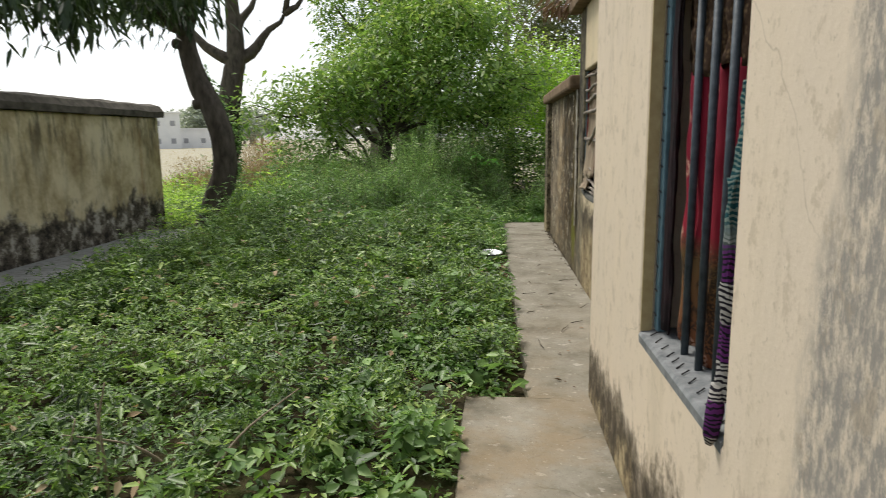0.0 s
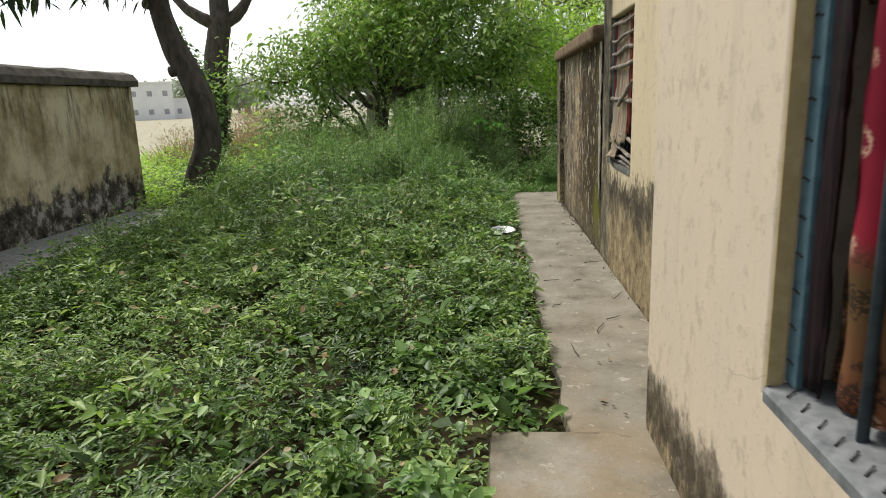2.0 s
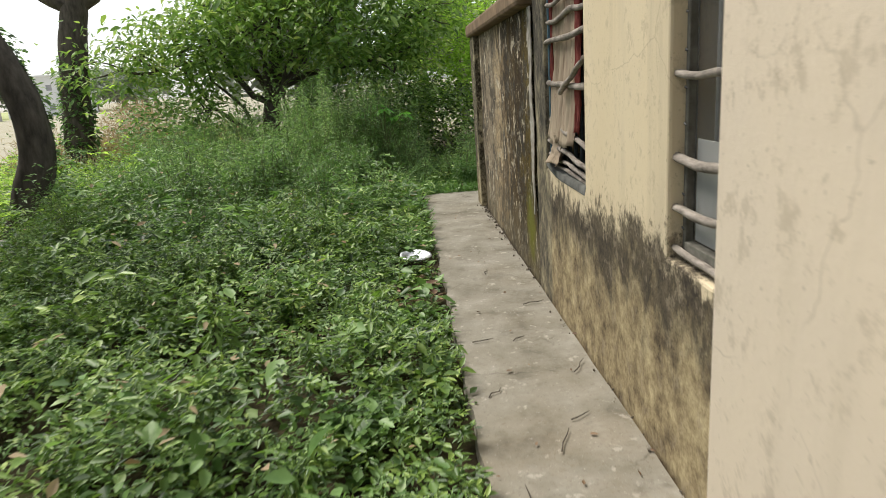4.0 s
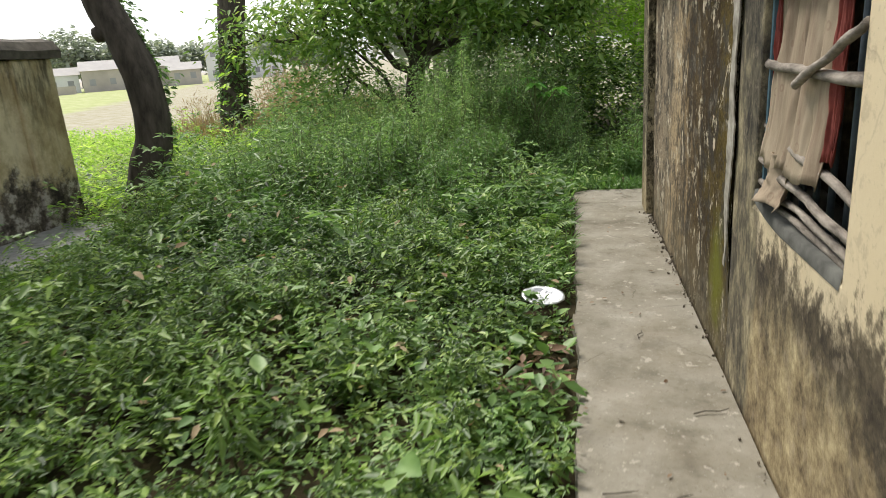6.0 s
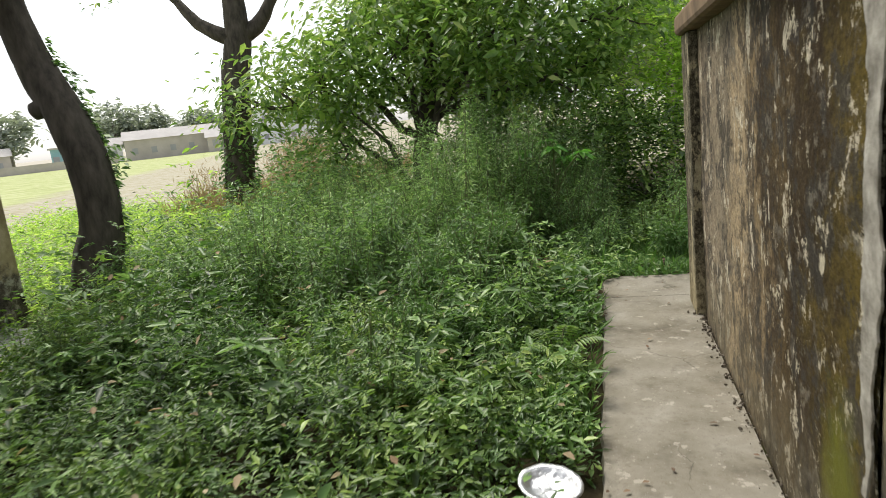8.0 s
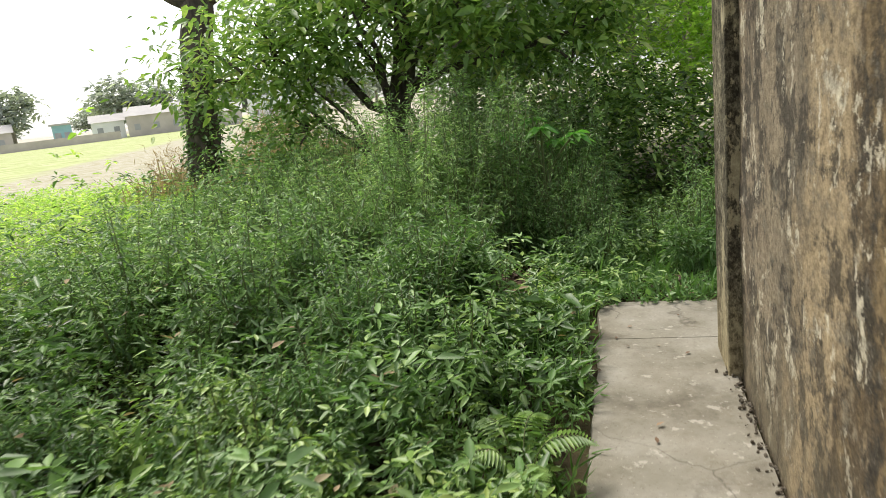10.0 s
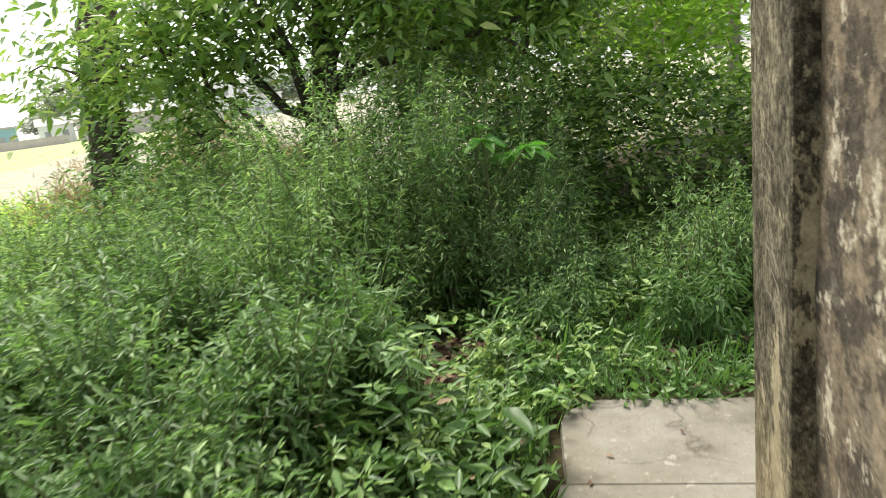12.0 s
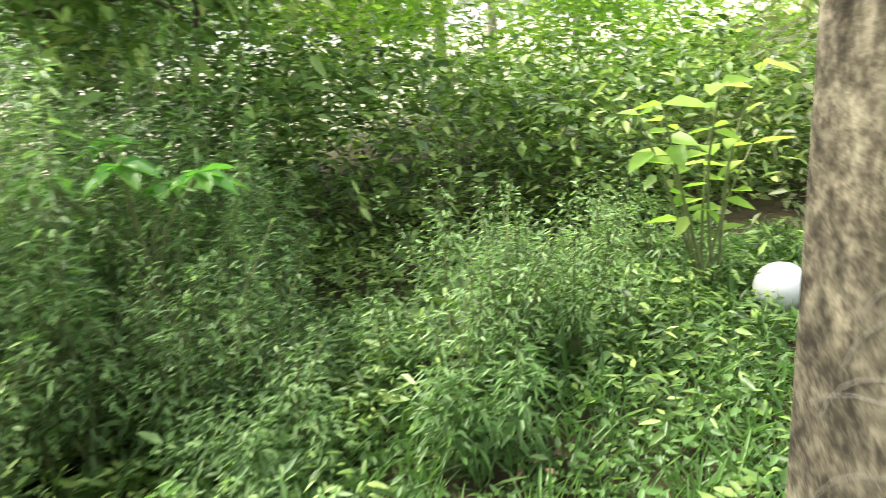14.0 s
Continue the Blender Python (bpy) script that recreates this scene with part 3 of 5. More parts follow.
def build_left_wall():
    w = thing("wall_left", "stained cream boundary wall with a black rounded coping", "wall", kind="structure")
    x = -5.45
    part("face", box(x - 0.25, x, -8, 10.53, -0.1, 1.86, bevel=0.02), M_LEFT, w)
    part("pilaster", box(x - 0.27, x + 0.05, 10.0, 10.56, -0.1, 1.862, bevel=0.02), M_LEFT, w)
    bm = bmesh.new()
    n = 90
    rings = []
    prof = [(-0.33, 1.864), (-0.35, 1.94), (-0.28, 2.03), (-0.1, 2.08), (0.05, 2.04), (0.12, 1.95), (0.11, 1.864)]
    for i in range(n + 1):
        y = -8 + 18.65 * i / n
        j = 0.02 * noise.noise((y * 1.5, 0, 0))
        rings.append([bm.verts.new((x + a + j, y, b + 0.02 * noise.noise((y * 2, k, 5)))) for k, (a, b) in enumerate(prof)])
    for a, b in zip(rings, rings[1:]):
        for k in range(len(prof)):
            bm.faces.new((a[k], b[k], b[(k + 1) % len(prof)], a[(k + 1) % len(prof)]))
    bm.faces.new(rings[0])
    bm.faces.new(list(reversed(rings[-1])))
    part("coping", bm, M_COPING, w, "rounded cement coping black with mould")
    a = part("apron", box(x + 0.052, x + 0.95, -8, 10.2, -0.05, 0.09, bevel=0.015), M_CEMENT)
    tagged(a, "grey cement apron along the foot of the wall", "pavement", kind="structure")


build_left_wall()


def slab(x0, x1, y0, y1, top, parent, seed, ragged=0.03, round_end=0.0, skew=(0, 0)):
    """One cast slab with a ragged left edge."""
    bm = bmesh.new()
    n = max(4, int((y1 - y0) / 0.08))
    left, right = [], []
    for i in range(n + 1):
        y = y0 + (y1 - y0) * i / n
        lx = x0 + ragged * noise.noise((y * 2.3, seed, 0)) + 0.5 * ragged * noise.noise((y * 8, seed, 4))
        if round_end:
            e = max(0, (y - (y1 - round_end)) / round_end)
            lx += round_end * 0.85 * (1 - math.sqrt(max(0, 1 - e * e)))
        left.append((lx, y))
        right.append((x1, y))
    loop = left + right[::-1]
    jit = lambda x, y: 0.008 * noise.noise((x * 3, y * 3, seed))
    slant = lambda x, y: (x - x0) * (skew[0] * (y1 - y) + skew[1] * (y - y0)) / (y1 - y0)
    tv = [bm.verts.new((x, y + slant(x, y) + 0.012 * noise.noise((x * 9, y, 2)), top + jit(x, y))) for x, y in loop]
    bv = [bm.verts.new((x - (0.03 if k < len(left) else 0), y + slant(x, y), -0.1)) for k, (x, y) in enumerate(loop)]
    m = len(loop)
    for i in range(n):
        bm.faces.new((tv[i], tv[m - 1 - i], tv[m - 2 - i], tv[i + 1]))
    for k in range(m):
        bm.faces.new((tv[k], tv[(k + 1) % m], bv[(k + 1) % m], bv[k]))
    bmesh.ops.recalc_face_normals(bm, faces=bm.faces)
    return part("slab", bm, M_CONC, parent)


def build_path():
    p = thing("pavement", "narrow cracked concrete path along the foot of the wall", "path", kind="structure")
    for k, (a, b) in enumerate(((-3.5, 1.4), (1.406, 3.53))):
        slab(-0.14, X_NEAR - 0.003, a, b, 0.055, p, k)
    cuts = [3.536, 7.72, 10.64, 11.28]
    for k, (a, b) in enumerate(zip(cuts, cuts[1:])):
        x1 = X_WALL - 0.02 if k < 2 else 1.9
        slab(0.21, x1, a, b - 0.007, 0.045, p, k + 5, round_end=0.16 if k == 2 else 0.0, skew=((0, 0.24), (0.24, 0.02), (0.02, 0))[k])

    slab(X_WALL - 0.015, 1.9, Y_END + 0.01, 10.635, 0.043, p, 12, ragged=0.0)


build_path()

# ---- plants ----


def ripple(x, y):
    """Soft irregular waves between about -1 and 1."""
    return (np.sin(1.9 * x + 0.7 * y + 0.4) + np.sin(-1.1 * x + 2.3 * y + 1.9) + np.sin(3.7 * x - 1.3 * y + 4.1) + np.sin(2.9 * x + 4.3 * y + 2.2) + np.sin(-5.1 * x + 3.3 * y)) / 3.2


def mound_height(x, y):
    """How high the weeds stand over the yard."""
    h = 0.13 + 0.3 * np.clip((y - 2.5) / 4.0, 0, 1) * np.clip((0.3 - x) / 1.6, 0.2, 1)
    h = (h + 0.1 * np.clip((-1.0 - x) / 2.5, 0, 1)) * (1 + 0.4 * ripple(x, y) + 0.42 * ripple(2.6 * y, 2.6 * x))
    h = h * np.where(y < 9.6, np.clip((x + 4.75) / 1.6, 0.25, 1), 1)
    for cx, cy, r, top in MOUNDS:
        h = np.maximum(h, top * np.exp(-(((x - cx) ** 2 + (y - cy) ** 2) / r ** 2)) * (1 + 0.25 * ripple(2 * x, 2 * y)))
    return h


MOUNDS = [(-0.8, 10.1, 0.7, 0.35), (-2.2, 10.4, 1.1, 0.45), (-3.3, 10.0, 1.0, 0.4), (-1.7, 12.2, 1.0, 0.6), (0.85, 12.6, 0.45, 0.4), (-0.2, 13.5, 0.8, 0.6),
          (-3.2, 12.3, 1.3, 0.55), (1.9, 12.6, 0.7, 0.35), (-0.55, 8.4, 0.7, 0.42), (-1.9, 7.6, 0.9, 0.45), (-3.0, 6.0, 1.0, 0.4), (-1.4, 5.3, 0.8, 0.36)]


def on_path(x, y):
    bare = ((x > 0.17) & (y < 11.25) & (y > 3.5)) | ((x > -0.17) & (y < 3.56)) | (x < -4.4) & (y < 9.9) | (x < -5.3) & (y < 10.7)
    for cx, cy, r in CLEAR:
        bare |= (x - cx) ** 2 + (y - cy) ** 2 < r * r
    return bare


# bare spots: round the plate, the dead leaves and the ball
CLEAR = [(0.01, 7.8, 0.17), (-0.5, 11.45, 0.27), (-0.46, 11.9, 0.3), (2.62, 12.62, 0.16), (0.0, 6.95, 0.2)]


def weed_patch(name, x0, x1, y0, y1, plants, nodes, leaf, ratio, material, label, spread=0.11, keep=None, taller=1.0, tilt=0.15, clumps=1.0):
    """A carpet of leafy stems. nodes: leaf pairs on a stem."""
    x = rng.uniform(x0, x1, plants)
    y = rng.uniform(y0, y1, plants)
    ok = ~on_path(x, y) & (rng.random(plants) < 1 - clumps * (0.28 - 0.6 * ripple(1.7 * x + 3, 1.7 * y)))
    if keep is not None:
        ok &= keep(x, y)
    x, y = x[ok], y[ok]
    n = len(x)
    top = mound_height(x, y) * (0.35 + 0.95 * rng.uniform(0, 1, n) ** 1.4) * taller
    k = nodes
    t = rng.uniform(0.0, 1.0, (n, k)) ** 0.6
    lean_a, lean = rng.uniform(0, 6.28, n), rng.uniform(0, 0.35, n)
    az = rng.uniform(0, 6.28, (n, k))
    rad = spread * rng.uniform(0.1, 1.0, (n, k)) * np.minimum(1.6, 0.5 + top[:, None])
    P = np.stack([x[:, None] + np.cos(az) * rad + (np.cos(lean_a) * lean * top)[:, None] * t,
                  y[:, None] + np.sin(az) * rad + (np.sin(lean_a) * lean * top)[:, None] * t,
                  top[:, None] * t + rng.uniform(-0.02, 0.02, (n, k))], 2).reshape(-1, 3)
    m = len(P)
    P[:, 2] = np.maximum(P[:, 2], 0.02)
    az = (az + rng.normal(0, 0.5, (n, k))).ravel()
    L = leaf * np.exp(rng.normal(0, 0.3, m))
    ob = leaves(name, P, az, rng.normal(tilt, 0.35, m), rng.normal(0, 0.4, m), L, L * ratio * rng.uniform(0.8, 1.2, m), material)
    return tagged(ob, label, "weeds", kind="stuff")


def weed_clumps(name, x0, x1, y0, y1, density, tips, leaf, ratio, material, label, grow=1.0, radius=(0.16, 0.36), keep=None, whorl=6):
    """Domed plants side by side: every stem tip carries a star of leaves, held out flat, over darker ones."""
    n = int((x1 - x0) * (y1 - y0) * density)
    cx, cy = rng.uniform(x0, x1, n), rng.uniform(y0, y1, n)
    ok = ~on_path(cx, cy)
    if keep is not None:
        ok &= keep(cx, cy)
    cx, cy = cx[ok], cy[ok]
    n = len(cx)
    R = rng.uniform(radius[0], radius[1], n)
    H = mound_height(cx, cy) * np.exp(rng.normal(0, 0.3, n)) * grow + 0.03
    S = np.exp(rng.normal(0, 0.2, n))
    i = np.repeat(np.arange(n), np.maximum(3, (tips * (R / R.mean()) ** 2).astype(int)))
    k = len(i)
    q, a = np.sqrt(rng.uniform(0, 1, k)), rng.uniform(0, 6.28, k)
    x, y = cx[i] + R[i] * q * np.cos(a), cy[i] + R[i] * q * np.sin(a)
    z = H[i] * (1 - 0.6 * q * q) * (1 - 0.7 * rng.uniform(0, 1, k) ** 2.2) * rng.uniform(0.85, 1.12, k)
    ok = ~on_path(x - 0.02, y)
    i, q, a, x, y, z = i[ok], q[ok], a[ok], x[ok], y[ok], z[ok]
    k = len(i)
    j = np.repeat(np.arange(k), whorl)
    az = np.tile(np.arange(whorl) * 6.283 / whorl, k) + rng.uniform(0, 6.28, k)[j] + rng.normal(0, 0.25, k * whorl)
    tilt = rng.normal(0.12, 0.3, k * whorl) - 0.45 * q[j] * np.cos(az + math.pi - a[j])
    L = leaf * S[i][j] * np.exp(rng.normal(0, 0.25, k * whorl))
    P = np.stack([x[j] + 0.1 * L * np.cos(az), y[j] + 0.1 * L * np.sin(az), np.maximum(z[j] + rng.normal(0, 0.008, k * whorl), 0.015)], 1)
    return tagged(leaves(name, P, az, tilt, rng.normal(0, 0.35, k * whorl), L, L * ratio * rng.uniform(0.8, 1.2, k * whorl), material, droop=0.2), label, "weeds", kind="stuff")


def spires(name, spots, leaf, ratio, material, label, per_metre=52):
    """Bushy plants of several stems that lean outward: spots are (x, y, radius, height, stems)."""
    Ps, As, Ts, Ls = [], [], [], []
    stalks = bmesh.new()
    for cx, cy, r, h, n in spots:
        for _ in range(max(1, n // 7)):
            a, q = rng.uniform(0, 6.28), math.sqrt(rng.uniform(0, 1))
            x, y = cx + r * q * math.cos(a), cy + r * q * math.sin(a)
            if on_path(np.array([x]), np.array([y]))[0]:
                continue
            grown = h * rng.uniform(0.55, 1.15) * (1 - 0.4 * q * q)
            side = rng.uniform(0, 6.28)
            for s in range(7):
                top = grown * rng.uniform(0.7, 1.05)
                la = side + s * 0.9 + rng.normal(0, 0.2)
                lean = rng.uniform(0.05, 0.42)
                k = int(per_metre * top) + 5
                t = rng.uniform(0.2, 1.0, k) ** 0.7
                az = rng.uniform(0, 6.28, k)
                out = rng.uniform(0.0, 1.0, k) * (0.13 * (1 - t) ** 0.7 + 0.012)
                bend = lean * t ** 1.6 * top
                if top > 0.5:
                    tube([(x + lean * q ** 1.6 * top * math.cos(la), y + lean * q ** 1.6 * top * math.sin(la), q * top * (1 - 0.18 * lean * q)) for q in (0.0, 0.35, 0.7, 0.98)], [0.006, 0.005, 0.0035, 0.002], 3, stalks)
                Ps.append(np.stack([x + bend * math.cos(la) + out * np.cos(az), y + bend * math.sin(la) + out * np.sin(az), t * top * (1 - 0.18 * lean * t) + out * 0.3], 1))
                As.append(az)
                Ts.append(rng.normal(-0.1, 0.35, k) + 0.6 * (t > 0.93))
                Ls.append(leaf * (1.2 - 0.6 * t) * np.exp(rng.normal(0, 0.22, k)))
    P, az, L = np.concatenate(Ps), np.concatenate(As), np.concatenate(Ls)
    m = len(P)
    if stalks.verts:
        tagged(part("weed_stalks", stalks, M_STEM), "thin brownish green stalks standing among the weeds", "weeds", kind="stuff")
    else:
        stalks.free()
    return tagged(leaves(name, P, az, np.concatenate(Ts), rng.normal(0, 0.4, m), L, L * ratio * rng.uniform(0.8, 1.2, m), material, droop=0.25), label, "weeds", kind="stuff")


def blob_points(blobs, n, shell=0.45):
    """Points in a set of ellipsoids (x, y, z, rx, ry, rz), denser near their skins."""
    b = np.array(blobs)
    vol = b[:, 3] * b[:, 4] * b[:, 5]
    pick = rng.choice(len(b), n, p=vol / vol.sum())
    v = rng.normal(0, 1, (n, 3))
    v /= np.linalg.norm(v, axis=1)[:, None]
    r = rng.uniform(shell, 1.0, n) ** 0.7
    return b[pick, :3] + v * r[:, None] * b[pick, 3:6]


def crown(name, blobs, clusters, per, leaf, ratio, material, parent, size=0.22, hang=-0.25):
    C = blob_points(blobs, clusters)
    m = clusters * per
    c = np.repeat(C, per, 0)
    off = rng.normal(0, 1, (m, 3)) * size * np.repeat(rng.uniform(0.5, 1.3, clusters), per)[:, None]
    P = c + off * np.array([1, 1, 0.75])
    P[:, 2] = np.maximum(P[:, 2], 0.03)
    L = leaf * np.exp(rng.normal(0, 0.25, m))
    az = np.arctan2(off[:, 1], off[:, 0]) + rng.normal(0, 0.6, m)
    leaves(name, P, az, rng.normal(hang, 0.4, m), rng.normal(0, 0.5, m), L, L * ratio, material, parent)
    return C


def limbs(parent, start, r0, targets, material, name="limb", sag=0.1):
    """Crooked limbs from a point to each target."""
    for q in targets:
        a, b = Vector(start), Vector(q)
        L = (b - a).length
        pts = [a]
        for i in range(1, 6):
            t = i / 6
            pts.append(a.lerp(b, t) + Vector((noise.noise(b * 1.7 + Vector((t * 2, 0, 0))), noise.noise(b * 1.7 + Vector((0, t * 2, 5))), 0.7 * noise.noise(b * 1.7 + Vector((9, 0, t * 2))) + sag * 4 * t * (1 - t))) * 0.16 * L)
        pts.append(b)
        part(name, tube(pts, [r0 * (1 - 0.8 * i / 6) for i in range(7)], 6), material, parent, smooth=True)


def tree(label, trunk, radii, forks, blobs, clusters, per, leaf, ratio, material, bark=M_BARK, size=0.24, hang=-0.3, twigs=14, group=""):
    t = thing("tree", label, "tree", trunk[0], group=group)
    o = Vector(trunk[0])
    pts = curve_points([Vector(p) - o for p in trunk], 6)
    n = len(pts) - 1
    rr = np.interp(np.linspace(0, 1, n + 1), np.linspace(0, 1, len(radii)), radii)
    part("trunk", tube(pts, rr, 14, wobble=0.12), bark, t, smooth=True)
    for start, r, targets in forks:
        limbs(t, Vector(start) - o, r, [Vector(q) - o for q in targets], bark)
    bl = [(b[0] - o.x, b[1] - o.y, b[2] - o.z, *b[3:]) for b in blobs]
    C = crown("crown", bl, clusters, per, leaf, ratio, material, t, size, hang)
    ends = C[rng.choice(len(C), min(twigs, len(C)), replace=False)]
    centre = [Vector(b[:3]) for b in bl]
    for e in ends:
        e = Vector(e)
        c = min(centre, key=lambda q: (q - e).length)
        limbs(t, c, 0.022, [e], bark, "twig", 0.05)
    return t


# mango tree with a bowed trunk beside the left wall
MANGO = [(-4.68, 10.6, -0.1), (-4.57, 10.6, 0.4), (-4.36, 10.6, 0.95), (-4.35, 10.6, 1.5), (-4.48, 10.6, 1.95), (-4.7, 10.6, 2.42), (-4.81, 10.58, 2.85), (-4.84, 10.5, 3.4), (-4.85, 10.1, 4.4)]
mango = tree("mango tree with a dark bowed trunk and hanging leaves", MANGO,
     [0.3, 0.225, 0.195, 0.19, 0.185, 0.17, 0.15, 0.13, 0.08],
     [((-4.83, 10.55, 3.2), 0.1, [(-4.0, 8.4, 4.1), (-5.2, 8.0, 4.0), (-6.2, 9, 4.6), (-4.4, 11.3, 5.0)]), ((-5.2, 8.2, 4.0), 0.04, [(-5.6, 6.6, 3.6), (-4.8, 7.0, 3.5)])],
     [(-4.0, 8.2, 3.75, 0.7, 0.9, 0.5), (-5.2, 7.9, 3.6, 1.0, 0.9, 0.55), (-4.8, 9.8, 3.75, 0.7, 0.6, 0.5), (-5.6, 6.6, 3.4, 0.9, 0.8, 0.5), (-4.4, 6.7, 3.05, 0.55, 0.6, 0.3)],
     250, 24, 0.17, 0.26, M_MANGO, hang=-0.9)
for at, out, r in (((-4.58, 10.58, 2.1), (-4.76, 10.5, 2.06), 0.08), ((-4.82, 10.6, 2.98), (-5.0, 10.46, 3.0), 0.07)):
    a, q = Vector(at) - Vector(MANGO[0]), Vector(out) - Vector(MANGO[0])
    part("knot", tube([a, a.lerp(q, 0.5), a.lerp(q, 0.85), q, q + (q - a) * 0.1], [r * 1.5, r * 1.1, r, r * 0.95, r * 0.4], 10, wobble=0.4), M_BARK, mango, smooth=True)
# second tree beyond it
OLD_TREE = [(-7.5, 18.3, -0.1), (-7.45, 18.3, 0.8), (-7.35, 18.35, 1.9), (-7.2, 18.4, 3.0), (-7.05, 18.45, 3.8), (-7.1, 18.5, 5.2), (-7.3, 18.6, 7.0)]
tree("old tree with a thick forked trunk and ivy", OLD_TREE,
     [0.42, 0.33, 0.3, 0.3, 0.26, 0.18, 0.1],
     [((-7.08, 18.4, 3.6), 0.19, [(-5.6, 18.6, 5.0), (-8.9, 18.2, 5.0), (-7.0, 19.8, 5.8)]), ((-5.65, 18.6, 4.9), 0.1, [(-5.3, 18.4, 6.8), (-4.6, 18.2, 5.6)]), ((-8.8, 18.2, 4.95), 0.08, [(-9.6, 18.0, 4.7), (-9.3, 17.8, 6.2)])],
     [(-5.2, 18.6, 7.0, 1.7, 1.5, 1.0), (-9.0, 18.1, 6.6, 1.7, 1.6, 0.9), (-7.3, 18.6, 7.8, 1.6, 1.6, 0.8), (-9.9, 17.9, 4.6, 0.5, 0.4, 0.25)],
     240, 18, 0.13, 0.4, M_TREE)


def ivy(trunk, z0, z1, rad, n, a0, a1, leaf, label):
    """Climbing leaves that follow a trunk between two heights, on the side a0 to a1."""
    c = np.array(trunk)
    z, a = rng.uniform(z0, z1, n), rng.uniform(a0, a1, n)
    out = rad + rng.exponential(0.03, n) * (1 + np.sin(9 * z))
    P = np.stack([np.interp(z, c[:, 2], c[:, 0]) + out * np.cos(a), np.interp(z, c[:, 2], c[:, 1]) + out * np.sin(a), z], 1)
    tagged(leaves("ivy", P, a + rng.normal(0, 0.5, n), rng.normal(-0.3, 0.4, n), rng.normal(0, 0.4, n), leaf * rng.uniform(0.6, 1.3, n), leaf * rng.uniform(0.5, 0.9, n), M_SHRUB), label, "ivy", kind="stuff")


ivy(MANGO, 0.7, 2.7, 0.175, 340, 0.15, 1.1, 0.06, "green ivy climbing one side of a bowed trunk")
ivy(OLD_TREE, 0.2, 2.6, 0.31, 620, -2.6, 0.9, 0.11, "green ivy wrapped round an old trunk")
# broad bushy trees that close the yard
tree("broad low tree with dense dark green leaves", [(-2.55, 15.4, -0.1), (-2.5, 15.4, 1.0), (-2.3, 15.5, 2.0), (-2.2, 15.6, 3.2)], [0.2, 0.16, 0.13, 0.08],
     [((-2.4, 15.4, 1.3), 0.07, [(-3.9, 15.0, 3.0), (-3.4, 15.6, 3.4), (-1.0, 14.8, 2.8), (-2.4, 14.2, 2.5), (-0.6, 16.0, 3.4), (0.4, 14.9, 2.2)]), ((-2.6, 15.3, 0.2), 0.06, [(-3.4, 14.8, 2.2), (-1.7, 14.8, 1.9), (-4.2, 15.3, 2.2)]), ((-4.3, 15.0, 2.0), 0.03, [(-5.5, 14.9, 2.2), (-5.2, 15.4, 2.5)])],
     [(-2.4, 14.8, 2.6, 1.5, 1.1, 0.8), (-3.9, 15.0, 2.3, 1.0, 0.9, 0.7), (-0.8, 14.8, 2.5, 1.3, 1.0, 0.9), (-1.5, 15.8, 3.8, 1.6, 1.3, 0.9), (-2.6, 15.7, 3.3, 0.9, 0.9, 0.7), (0.3, 15.3, 2.7, 1.0, 0.9, 0.7),
      (-5.0, 15.1, 2.1, 0.9, 0.7, 0.42), (-4.7, 15.4, 2.4, 0.6, 0.6, 0.35), (-0.1, 14.8, 1.7, 0.8, 0.5, 0.6), (-3.5, 14.8, 1.25, 0.6, 0.5, 0.5), (-1.5, 16.2, 4.6, 1.0, 1.0, 0.6), (-0.4, 16.0, 4.2, 1.0, 1.0, 0.6)],
     1150, 17, 0.13, 0.42, M_TREE, twigs=70)
tree("tall leafy tree behind the bushes", [(-2.5, 19.5, -0.1), (-2.4, 19.5, 2.0), (-2.5, 19.6, 4.0), (-2.3, 19.6, 6.5)], [0.25, 0.2, 0.16, 0.08],
     [((-2.5, 19.6, 3.5), 0.09, [(-4.4, 19.2, 5.2), (-0.2, 19.0, 5.4), (-2.5, 18.0, 5.8)])],
     [(-3.5, 19.3, 5.4, 1.7, 1.4, 1.3), (-1.3, 19.2, 5.2, 1.7, 1.4, 1.4), (-2.6, 19.5, 7.0, 2.0, 1.5, 1.2), (-3.8, 19.6, 3.9, 1.1, 1.2, 1.1)],
     850, 20, 0.14, 0.42, M_TREE, twigs=24)


def bush(label, blobs, clusters, per, leaf, ratio, material, stems=10, size=0.16, hang=0.0):
    x, y = blobs[0][:2]
    b = thing("bush", label, "bush", (x, y, 0))
    bl = [(q[0] - x, q[1] - y, *q[2:]) for q in blobs]
    C = crown("foliage", bl, clusters, per, leaf, ratio, material, b, size, hang)
    for e in C[rng.choice(len(C), stems, replace=False)]:
        limbs(b, Vector((e[0] * 0.3, e[1] * 0.3, -0.05)), 0.018, [Vector(e)], M_STEM, "stem", 0.0)
    return b


